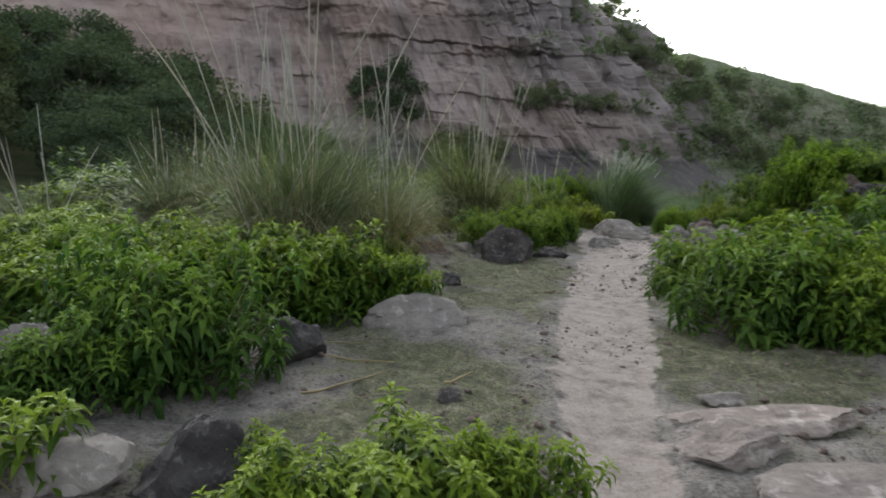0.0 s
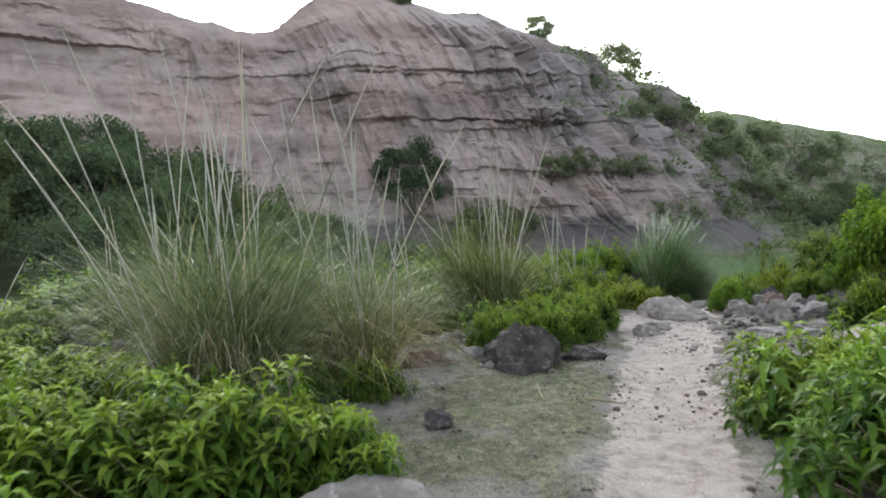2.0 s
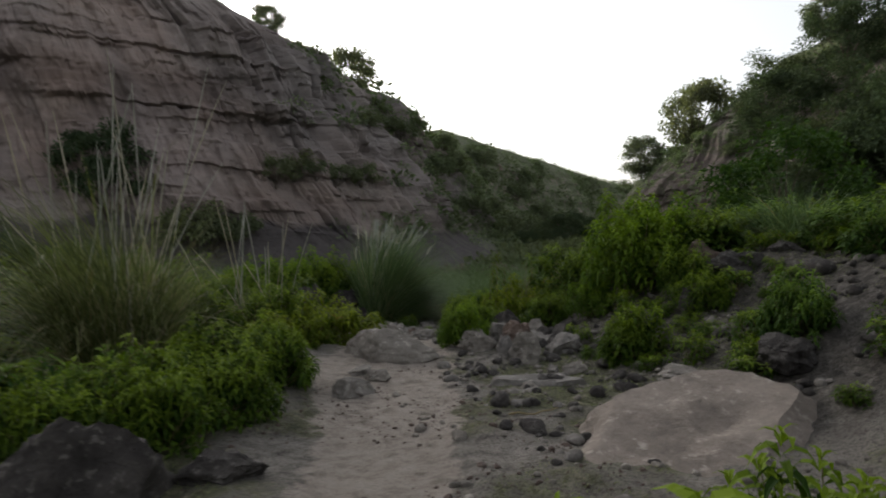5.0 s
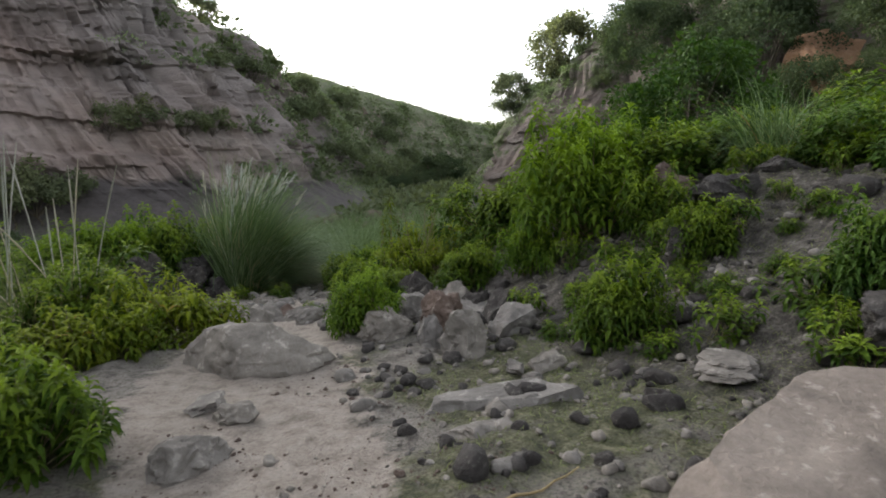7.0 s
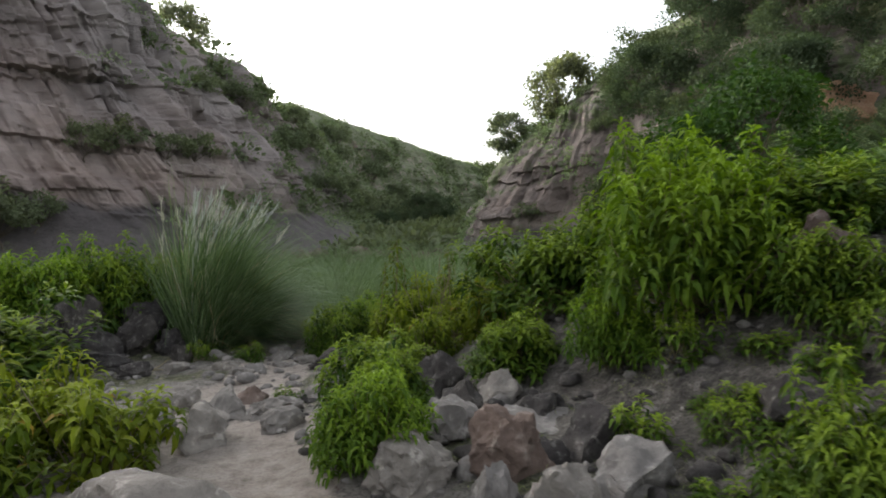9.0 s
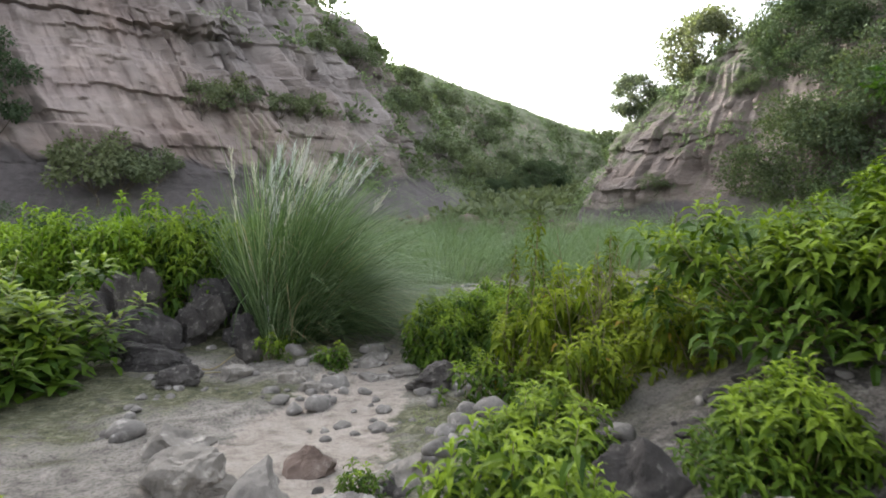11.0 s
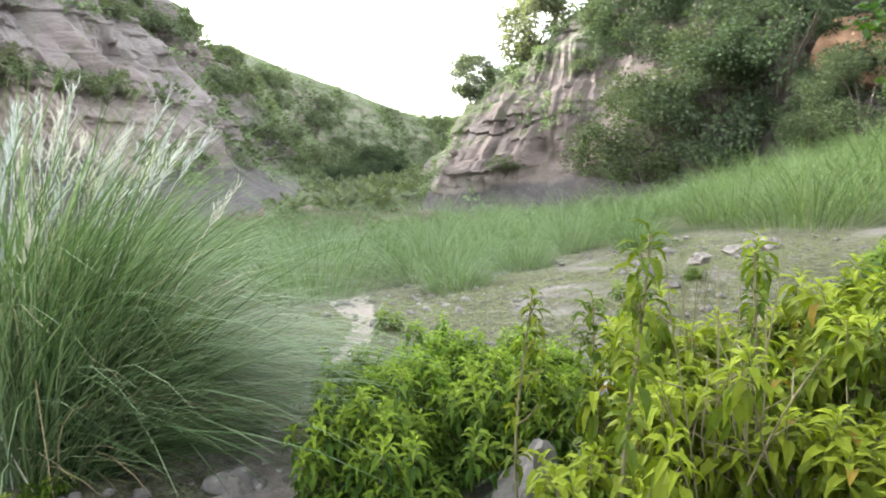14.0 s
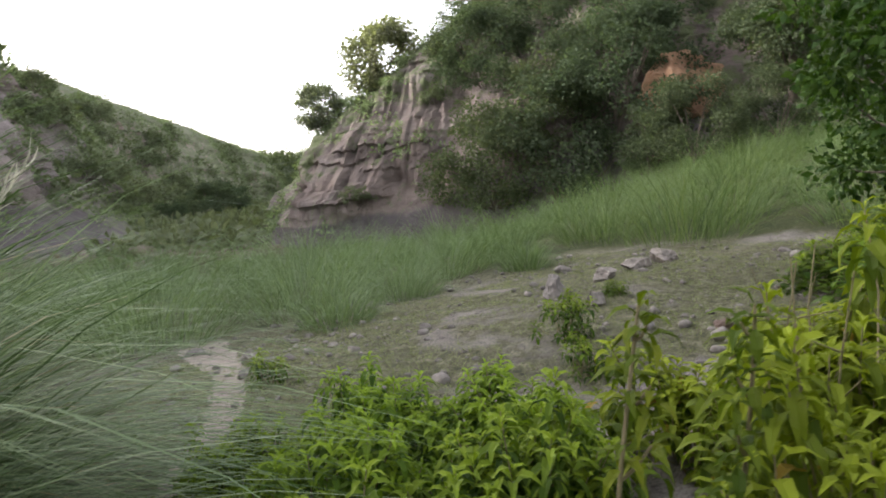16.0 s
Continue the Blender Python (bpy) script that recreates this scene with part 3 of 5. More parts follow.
def grass_meshes(seed, blades, radius, length, droop, width, lean, stalks, stalk_len, segs=6, wind=(.15, 0), bias=0.0):
    r = np.random.default_rng(seed)
    a, q = r.uniform(0, 2 * math.pi, blades), radius * np.sqrt(r.random(blades))
    base = np.stack([np.cos(a) * q, np.sin(a) * q, np.full(blades, -.04)], -1)
    tilt = lean * (.15 + .85 * q / radius) * r.uniform(.2, 1.5, blades)
    a2 = a + r.normal(0, .9, blades)
    lee = 1 - bias * (.5 - .5 * np.cos(a2 - math.atan2(wind[1], wind[0]))) ** .7
    tilt = tilt * lee
    d = np.stack([np.cos(a2) * np.sin(tilt), np.sin(a2) * np.sin(tilt), np.cos(tilt)], -1)
    own = r.integers(0, 9, blades)
    sway, tall = r.normal(0, .16, (9, 3)) * [1, 1, 0], r.uniform(.62, 1.08, 9)
    d = d + sway[own] + r.normal(0, .05, (blades, 3)) + np.array([wind[0], wind[1], 0]) * .22 * (r.random(blades) ** 1.5)[:, None]
    ln = length * tall[own] * (1.12 - .82 * r.random(blades) ** 1.2)
    droop = droop * np.where(r.random(blades) < .2, 2.4, 1.0) * lee
    bl = ribbons(base, d, ln, width * r.uniform(.7, 1.3, blades), droop * r.uniform(.4, 1.5, blades), segs, wind)
    st = None
    if stalks:
        a, q = r.uniform(0, 2 * math.pi, stalks), radius * 1.3 * np.sqrt(r.random(stalks))
        b2 = np.stack([np.cos(a) * q, np.sin(a) * q, np.zeros(stalks)], -1)
        t2 = .02 + .5 * r.random(stalks) ** 1.8
        a3 = r.uniform(0, 6.28, stalks)
        d2 = np.stack([np.cos(a3) * np.sin(t2), np.sin(a3) * np.sin(t2), np.cos(t2)], -1)
        ln2 = stalk_len * r.uniform(.65, 1.1, stalks)
        lines = [b2[i] + d2[i] * ln2[i] * s[:, None] + np.array([d2[i][0], d2[i][1], 0]) * (ln2[i] * .25 * s ** 2.5)[:, None] for i in range(stalks) for s in [np.linspace(0, 1, 7)]]
        st = (lines, [np.interp(np.linspace(0, 1, 7), [0, .8, .86, 1], [.009, .0065, .013, .004]) for _ in lines])
    return bl, st


def grass_tuft(name, seed, blades, radius, length, droop, width, lean, stalks, stalk_len, label, mat=None, dry=.25, plume=0.0, wind=(.15, 0), bias=0.0):
    (v, f, pts), st = grass_meshes(seed, blades, radius, length, droop, width, lean, stalks, stalk_len, 7, wind, bias)
    ob = thing(name, label, "grass tuft", "tall grass tufts")
    part("leaf_blade_mass", mesh_from("leaf_blade_mass", v, f, mat or BLADE), ob)["kind"] = "stuff"
    if dry:
        (v, f, pts2), _ = grass_meshes(seed + 50, int(blades * dry), radius * .9, length * .8, droop * 1.3, width, lean * 1.15, 0, 0, 6, wind, bias)
        part("dead_leaf_mass", mesh_from("dead_leaf_mass", v, f, STRAW), ob, "dry straw-coloured dead blades")["kind"] = "stuff"
    for line, rad in zip(*(st or ((), ()))):
        part("flower_stalk", mesh_from("flower_stalk", *tubes([line], [rad], 4), STALK), ob, "tall pale flower stalk")
    r = np.random.default_rng(seed + 9)
    for k in range(int(plume)):
        t, a = r.uniform(.02, .4), r.uniform(0, 6.28)
        d = np.array([math.cos(a) * math.sin(t), math.sin(a) * math.sin(t), math.cos(t)])
        root, ln = np.array([r.normal(0, .2), r.normal(0, .2), 0]), length * r.uniform(.64, .9)
        s = np.linspace(0, 1, 7)
        line = root + d * (ln * s)[:, None] + np.array([.3, .05, -.16]) * (s ** 3)[:, None]
        v, f = tubes([line], [np.linspace(.005, .0025, 7)], 3)
        q = 34
        w = r.uniform(.84, 1.0, q)
        pos = np.stack([np.interp(w, s, line[:, i]) for i in range(3)], -1)
        lv, lf = leaves(pos, np.tile(d, (q, 1)) + r.normal(0, .22, (q, 3)) + [.25, 0, 0], r.normal(0, 1, (q, 3)), r.uniform(.08, .2, q), np.full(q, .009))
        part("plume", mesh_from("plume", np.concatenate([v, lv]), f + [tuple(x + len(v) for x in g) for g in lf], PLUME), ob, "silvery seed plume on its stalk")
    return ob


def tree_meshes(seed, high, wide, clumps, per, leaf, trunk_r=.14, bare=.3, flat=.75, low=-.35):
    """Trunk with limbs, and a crown of loose leafy clumps with gaps between."""
    r = np.random.default_rng(seed)
    a, el = r.uniform(0, 2 * math.pi, clumps), r.uniform(low, 1.2, clumps)
    q = .55 + .45 * r.random(clumps) ** .6
    c = np.stack([np.cos(a) * np.cos(el) * wide * q, np.sin(a) * np.cos(el) * wide * q, high * (bare + (1 - bare) * .45) + np.sin(el) * high * (1 - bare) * .55 * q * flat], -1)
    lines, radii = [], []
    fork = np.array([r.normal(0, .1) * wide, r.normal(0, .1) * wide, high * bare])
    s = np.linspace(0, 1, 6)[:, None]
    lines.append(np.array([0, 0, -.3]) * (1 - s) + fork * s + np.sin(s * 3) * r.normal(0, .04 * high, 3) * [1, 1, 0])
    radii.append(np.linspace(trunk_r * 1.3, trunk_r * .7, 6))
    for k in range(min(clumps, 16)):
        t = np.linspace(0, 1, 6)[:, None]
        m = fork * .45 + c[k] * .55 + r.normal(0, .06 * high, 3)
        lines.append((1 - t) ** 2 * fork + 2 * t * (1 - t) * m + t * t * c[k])
        radii.append(np.linspace(trunk_r * .5, trunk_r * .07, 6))
    wood = tubes(lines, radii, 6)
    n = clumps * per
    size = wide * r.uniform(.16, .32, clumps)
    off = r.normal(0, 1, (n, 3))
    off /= np.linalg.norm(off, axis=1)[:, None]
    off *= (r.random(n) ** .5)[:, None] * np.repeat(size, per)[:, None] * np.array([1.15, 1.15, .8])
    pos = np.repeat(c, per, 0) + off
    al = off + r.normal(0, .5, off.shape) * np.repeat(size, per)[:, None] + np.array([0, 0, -.1])
    ln = leaf * r.uniform(.6, 1.4, n)
    return wood, leaves(pos, al, r.normal(0, 1, (n, 3)) + [0, 0, .8], ln, ln * .55)


def tree(name, seed, high, wide, clumps, per, leaf, label, mat=None, trunk_r=.14, bare=.3, group="trees", flat=.75, low=-.35):
    wood, leaf_m = tree_meshes(seed, high, wide, clumps, per, leaf, trunk_r, bare, flat, low)
    ob = thing(name, label, "tree", group)
    part("trunk", mesh_from("trunk", *wood, BARK), ob)
    part("crown", mesh_from("crown", *leaf_m, mat or TREE_LEAF, smooth=False), ob)
    return ob


def at(ob, x, y, z, turn=0.0, s=1.0):
    ob.matrix_basis = Matrix.Translation((x, y, z)) @ Matrix.Rotation(radians(turn), 4, "Z") @ Matrix.Diagonal((s, s, s, 1))
    return ob


# ---- rocks ----
def rock_mesh(seed, sx, sy, sz, mat, cuts=11, detail=3, rough=.05, flat=1.0):
    """A boulder: a ball cut flat on several sides, worn, and pitted."""
    r = np.random.default_rng(seed)
    bm = bmesh.new()
    bmesh.ops.create_icosphere(bm, subdivisions=detail, radius=1)
    v = np.array([p.co for p in bm.verts])
    f = [[w.index for w in p.verts] for p in bm.faces]
    bm.free()
    # half way to a block, then split along random planes
    turn_ = np.array(Matrix.Rotation(r.uniform(0, 3.1), 3, "Z") @ Matrix.Rotation(r.normal(0, .2), 3, "X"))
    v = v @ turn_
    edge = 6 if rough > .05 or flat < 1 else 2.5
    v /= ((np.abs(v) ** edge).sum(1) ** (1 / edge))[:, None]
    for _ in range(cuts):
        n = r.normal(0, 1, 3) * [1, 1, .8]
        n /= np.linalg.norm(n)
        d = r.uniform(.55, .98)
        v -= np.maximum(0, v @ n - d)[:, None] * n
    v[:, 2] = np.minimum(v[:, 2], flat + .08 * v[:, 0])
    if flat < 1:
        v[:, 2] -= .14 * np.exp(-((v[:, 0] - .15) / .26) ** 2 - ((v[:, 1] + .2) / .16) ** 2) * (v[:, 2] > 0)
    o = r.uniform(0, 50, 3)
    w = v / (np.linalg.norm(v, axis=1)[:, None] + 1e-6)
    v += w * (rough * 2 * fbm(v[:, 0] * 1.6 + o[0], v[:, 1] * 1.6 + o[1], v[:, 2] * 1.6, 5, .6))[:, None]
    v += w * (rough * .5 * vnoise(v[:, 0] * 7 + o[2], v[:, 1] * 7, v[:, 2] * 7))[:, None]
    v[:, :2] *= (1 - .16 * v[:, 2:3])
    v[:, :2] *= 1 + .05 * vnoise(np.floor(v[:, 2:3] * 4 + o[0]) * 3.3, o[1], 0)
    v /= np.abs(v).max(0)
    me_ = mesh_from("rock", v * [sx / 2, sy / 2, sz / 2], f, mat)
    me_.set_sharp_from_angle(angle=radians(32))
    return me_


def rock(name, x, y, w, d, h, mat, label, seed, turn=0.0, sink=.35, tilt=(0, 0), detail=4, cuts=16, rough=.06, lift=0.0, group="boulders", flat=1.0):
    """A boulder w x d on the ground, showing h above it; the part sink of its height is buried."""
    full = h / (1 - sink)
    ob = new(name, rock_mesh(seed, w * 1.08, d * 1.08, full, mat, cuts, detail, rough, flat))
    z = put(x, y, 0) + lift + h - full / 2
    ob.matrix_basis = pose(x, y, z, tilt[0], tilt[1], turn)
    return tagged(ob, label, "rock", group)


# =====================================================================
# things along the path
# =====================================================================
SHRUB_LABEL = "dense bright green shrub with drooping lance-shaped leaves"
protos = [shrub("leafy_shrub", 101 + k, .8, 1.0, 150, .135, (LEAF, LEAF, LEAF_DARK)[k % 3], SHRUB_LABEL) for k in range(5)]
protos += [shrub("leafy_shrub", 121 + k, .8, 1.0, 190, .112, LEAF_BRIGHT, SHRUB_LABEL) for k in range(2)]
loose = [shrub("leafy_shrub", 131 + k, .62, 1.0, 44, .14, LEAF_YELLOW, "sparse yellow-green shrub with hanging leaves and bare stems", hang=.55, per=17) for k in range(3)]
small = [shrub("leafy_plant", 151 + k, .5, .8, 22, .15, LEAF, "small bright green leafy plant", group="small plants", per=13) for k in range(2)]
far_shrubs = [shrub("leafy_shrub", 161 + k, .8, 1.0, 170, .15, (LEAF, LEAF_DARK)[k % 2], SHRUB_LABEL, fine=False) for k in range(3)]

def whorled_plant(seed, high):
    """One upright stem with whorls of hanging leaves over its upper part."""
    r = np.random.default_rng(seed)
    t = np.linspace(0, 1, 9)
    line = np.stack([.05 * np.sin(t * 3) * high * .5, .03 * np.sin(t * 4.2), high * t - .04], -1)
    lines, radii = [line], [np.linspace(.009, .004, 9)]
    pos, al = [], []
    for k in range(9):
        h = .42 + .58 * (k / 8) ** .9
        p = np.array([np.interp(h, t, line[:, i]) for i in range(3)])
        reach = .13 * (1.15 - h) * high
        a0 = r.uniform(0, 6.28)
        if k < 8 and k % 2:
            p2 = p + np.array([math.cos(a0), math.sin(a0), 1.1]) * reach
            lines.append(np.array([p, p * .5 + p2 * .5 + [0, 0, -.01], p2]))
            radii.append(np.array([.005, .004, .003]))
            p = p2
        for j in range(9):
            a = a0 + j * 2.4
            up = .9 - j * .16
            pos.append(p - [0, 0, .008 * j])
            al.append([math.cos(a), math.sin(a), up - .3])
    n = len(pos)
    ln = .082 * r.uniform(.7, 1.2, n)
    leaf = leaves(np.array(pos), np.array(al) + r.normal(0, .15, (n, 3)), np.tile([0, 0, 1.0], (n, 1)) + r.normal(0, .2, (n, 3)), ln, ln * r.uniform(.26, .34, n), LEAF_HI)
    ob = thing("tall_plant", "single tall green stem with whorls of hanging leaves", "plant", "small plants")
    part("stem", mesh_from("stem", *tubes(lines, radii, 5), STEM), ob)
    part("foliage", mesh_from("foliage", *leaf, LEAF_YELLOW, smooth=False), ob)
    return ob


tall_plant = whorled_plant(181, 1.0)
spare = set([tall_plant] + protos + loose + small + far_shrubs)

# dense shrubs: x, y, radius, height, prototype, turn
for x, y, w, h, k, turn in (
        (-1.55, -.55, .72, 1.12, 2, 20), (-2.2, -.2, .7, 1.0, 2, 140), (-1.9, -1.15, .5, .62, 2, 200), (-1.3, 1.35, .85, .95, 1, 60), (-2.35, 1.1, .8, .95, 3, 10),
        (-3.3, .6, .9, .9, 4, 80), (-.75, 1.75, .55, .8, 4, 250), (-3.1, 2.2, .9, .85, 0, 300), (-4.3, 1.8, .9, .85, 1, 33), (-2.4, 2.9, .8, .75, 2, 120), (-5.4, 3.3, 1.0, .8, 3, 210),
        (-6.4, 4.2, 1.1, .8, 4, 10), (-4.2, 3.7, .9, .7, 0, 99),
        (2.75, 2.0, .95, 1.2, 2, 200), (3.6, 2.5, 1.0, 1.3, 1, 45), (3.35, 1.55, .7, .95, 3, 310), (4.5, 2.9, 1.1, 1.35, 2, 0), (2.75, 2.95, .7, .95, 4, 150), (2.4, 3.5, .5, .95, 1, 220), (2.95, 3.75, .6, .95, 3, 20), (4.6, 1.6, 1.0, 1.3, 4, 77), (5.6, 2.6, 1.2, 1.4, 0, 120),
        (-.35, 6.5, .45, .72, 3, 20), (.2, 6.9, .5, .75, 1, 220), (.62, 7.6, .55, .8, 4, 100), (.1, 7.2, .6, .8, 0, 300), (-.45, 7.4, .55, .75, 2, 60), (.9, 8.9, .6, .85, 1, 150), (.25, 9.2, .7, .85, 3, 40),
        (.7, 12.4, .75, 1.1, 3, 250), (-.4, 12.0, .9, 1.2, 1, 10), (-1.5, 12.2, 1.0, 1.2, 4, 77),
        (3.38, 11.0, .5, .85, 6, 130), (3.75, 11.9, .55, .75, 0, 20), (4.3, 13.2, .6, .6, 3, 260), (6.3, 11.4, 1.1, 1.75, 5, 90), (7.0, 12.0, 1.1, 1.6, 6, 10), (5.6, 11.5, .5, .9, 5, 70), (-1.95, 3.7, .5, .55, 2, 10), (-1.3, 4.2, .42, .5, 0, 99), (-3.3, 3.6, .6, .7, 4, 200), (5.0, 9.1, .52, .9, 0, 200), (6.0, 7.6, .5, .85, 2, 80), (6.5, 10.3, .5, .7, 0, 30), (6.2, 9.5, .42, .6, 3, 130), (5.2, 12.4, .6, .7, 4, 330),
        (7.0, 13.2, .9, 1.1, 3, 120), (7.4, 12.8, 1.0, 1.25, 2, 220), (6.3, 13.4, 1.0, 1.15, 4, 60),
        (.7, 19.2, 1.1, 1.75, 5, 15), (1.6, 19.5, 1.0, 1.8, 0, 130), (-.3, 19.2, 1.2, 1.8, 6, 200), (2.2, 20.0, .9, 1.9, 0, 290), (1.1, 19.9, .9, 1.9, 6, 60), (-1.4, 19.0, 1.1, 1.3, 5, 45), (-.6, 21.4, 1.2, 1.5, 5, 100), (1.0, 21.6, 1.1, 1.5, 6, 20),
        (4.75, 17.0, .6, .9, 0, 30), (5.25, 17.7, .7, 1.0, 6, 110), (5.6, 16.9, .65, 1.0, 3, 210), (6.3, 17.5, .7, .85, 6, 300), (6.0, 18.3, .7, .9, 5, 160), (5.1, 18.4, .5, .8, 6, 240)):
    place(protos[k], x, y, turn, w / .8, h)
# the shrub beside the start of the path
place(protos[1], .28, -1.9, 160, .62, .52, label="low bright green shrub beside the footpath")
place(protos[3], -.05, -2.15, 40, .45, .4)
place(protos[4], .62, -1.75, 280, .42, .5)
# sparse, yellowing shrubs
for x, y, w, h, k, turn in (
        (7.5, 8.0, .85, 1.1, 0, 20), (8.0, 8.5, .6, .9, 1, 100), (7.5, 11.3, .8, 1.0, 2, 12), (8.2, 10.8, .8, .95, 0, 122), (8.1, 11.7, .9, 1.05, 1, 222), (8.9, 11.2, .9, 1.0, 2, 300), (9.0, 9.0, .8, .9, 0, 50), (8.4, 9.7, .7, .85, 1, 150), (9.8, 9.2, .9, 1.0, 2, 80), (7.0, 5.9, .7, .9, 0, 10), (7.9, 6.5, .8, .9, 1, 60), (8.3, 9.0, .7, .8, 2, 40), (9.0, 9.8, .9, .9, 0, 200), (9.4, 8.4, .9, .9, 1, 310), (8.3, 7.2, .7, .7, 2, 140),
        (9.9, 10.8, 1.0, 1.0, 0, 90), (9.0, 12.0, 1.0, 1.1, 1, 180), (10.4, 12.8, 1.1, 1.1, 2, 270),
        (1.85, 11.85, .6, .85, 2, 50), (1.25, 11.5, .55, .8, 0, 10), (1.5, 12.3, .5, .8, 1, 120), (.75, 11.3, .6, .8, 2, 250),
        (5.0, 15.4, .55, 1.15, 0, 60), (5.6, 15.7, .6, 1.2, 1, 160), (6.3, 15.9, .7, 1.3, 2, 250), (6.9, 16.4, .7, 1.0, 0, 330), (5.9, 15.0, .6, .95, 2, 40), (6.7, 15.2, .7, 1.0, 1, 110), (7.5, 15.6, .8, 1.05, 0, 200),
        (7.2, 17.0, .7, .85, 1, 20), (8.1, 16.5, .8, 1.0, 2, 77), (5.2, 14.3, .5, .8, 1, 300), (6.0, 14.2, .6, .95, 0, 144), (7.0, 14.4, .7, 1.1, 2, 210)):
    if x > 7.2 and y < 13:
        if k:
            place(far_shrubs[k], x, y, turn, w / .8, h * .85)
    else:
        place(loose[k], x, y, turn, w / .62, h)
# small plants
for x, y, s, k, turn in ((-1.35, -2.0, .7, 0, 0), (-.72, -1.6, .55, 1, 50), (-.45, -1.75, .4, 0, 90), (2.3, 3.65, 1.0, 0, 120), (2.5, 3.35, 1.3, 1, 200), (2.85, 3.5, 1.35, 0, 290), (2.15, 3.3, .9, 1, 20), (3.4, 17.0, .62, 1, 30), (2.75, 17.6, .5, 0, 200), (3.3, 13.2, .4, 1, 250), (5.75, 10.9, .6, 0, 60),
                         (2.9, 18.4, .5, 1, 110), (4.55, 15.2, .7, 0, 60), (4.9, 14.9, .75, 1, 140), (9.0, 19.2, .75, 0, 30), (10.9, 19.9, .5, 1, 90), (8.3, 18.5, .55, 0, 70), (5.3, 19.3, .6, 1, 10), (6.6, 21.0, .6, 0, 200), (4.2, 20.6, .7, 1, 100)):
    place(small[k], x, y, turn, s, s)
place(tall_plant, 5.08, 15.34, 15, 1.5, 1.68)
place(tall_plant, 5.2, 16.18, 100, 1.3, 1.4)
place(tall_plant, 5.9, 15.4, 200, 1.3, 1.35)
place(tall_plant, 6.3, 15.0, 280, 1.3, 1.3)
place(tall_plant, 5.45, 16.0, 330, 1.3, 1.3)
r = np.random.default_rng(57)
for k in range(70):
    x, y = (r.uniform(4.9, 9.8), r.uniform(5.8, 10.4)) if k < 46 else (r.uniform(4.6, 8.0), r.uniform(8.8, 10.8))
    s = r.uniform(.3, .7) if k < 46 else r.uniform(.35, .58)
    place(small[k % 2], x, y, r.uniform(0, 360), s, s * r.uniform(.6, 1.0), label="low green weed among the stones")


def dead_twigs(x, y, high, seed):
    """A few bare, forked, dried stems."""
    r = np.random.default_rng(seed)
    lines, radii = [], []
    for k in range(6):
        a, t = r.uniform(0, 6.28), r.uniform(.08, .4)
        top = np.array([math.cos(a) * math.sin(t), math.sin(a) * math.sin(t), math.cos(t)]) * high * r.uniform(.7, 1.1)
        s = np.linspace(0, 1, 6)[:, None]
        stem = top * s + r.normal(0, .025, (6, 3)) * s
        lines.append(stem)
        radii.append(np.linspace(.007, .003, 6))
        for j in (2, 3, 4):
            side = r.normal(0, 1, 3) * [1, 1, .3] + [0, 0, .7]
            lines.append(stem[j] + side / np.linalg.norm(side) * np.linspace(0, .16, 4)[:, None])
            radii.append(np.linspace(.004, .0018, 4))
    ob = new("dry_twig_plant", mesh_from("dry_twig_plant", *tubes(lines, radii, 4), STEM))
    tagged(ob, "bare dried brown twigs standing among shrubs", "dead plant", "dead twigs")
    return at(ob, x, y, put(x, y))


for row in ((5.55, 15.31, 1.3, 1), (5.75, 15.2, 1.15, 2), (6.4, 16.1, 1.2, 3)):
    dead_twigs(*row)
# shrubs farther off on the slope
for x, y, w, h, k, turn in (
        (6.6, 4.6, 1.1, 1.0, 0, 10), (7.9, 5.4, 1.1, .9, 1, 100), (9.6, 6.2, 1.2, 1.0, 2, 200), (6.9, 3.0, 1.3, 1.2, 2, 40), (8.7, 3.6, 1.4, 1.2, 0, 150), (10.6, 4.9, 1.5, 1.2, 1, 60), (11.4, 8.0, 1.4, 1.1, 0, 300),
        (11.8, 10.6, 1.4, 1.2, 1, 20), (12.8, 12.4, 1.5, 1.3, 2, 110), (10.8, 14.2, 1.2, 1.0, 0, 80), (12.8, 15.4, 1.4, 1.1, 1, 210), (13.4, 9.4, 1.6, 1.4, 2, 10), (9.9, 16.2, .9, .8, 1, 30), (12.2, 17.4, 1.0, .8, 2, 140), (14.6, 17.2, 1.3, 1.1, 0, 250),
        (-2.6, 7.2, .9, .9, 1, 30), (-3.4, 8.8, 1.0, 1.0, 0, 130), (-1.9, 8.9, .8, .9, 2, 230), (-4.2, 5.6, .9, .9, 0, 10), (-5.5, 7.9, 1, 1, 1, 80), (-2.6, 10.6, 1.1, 1.2, 0, 30), (-4.2, 11.6, 1.2, 1.3, 1, 140), (-5.8, 9.6, 1.2, 1.1, 2, 20), (-3.2, 13.8, 1.4, 1.5, 0, 200), (-6.5, 12.5, 1.5, 1.5, 2, 90), (-1.6, 15.4, 1.4, 1.4, 1, 10), (.2, 16.8, 1.2, 1.2, 0, 120), (-8.2, 6.6, 1.3, 1, 0, 100), (-9.6, 9.4, 1.5, 1.3, 1, 250), (-3.6, 17.5, 1.5, 1.6, 2, 0), (-2.9, 20.6, 1.6, 1.8, 0, 60), (-4.6, 24, 1.9, 2, 1, 20), (-2, 24.5, 1.6, 1.7, 2, 170)):
    place(far_shrubs[k], x, y, turn, w / .8, h)

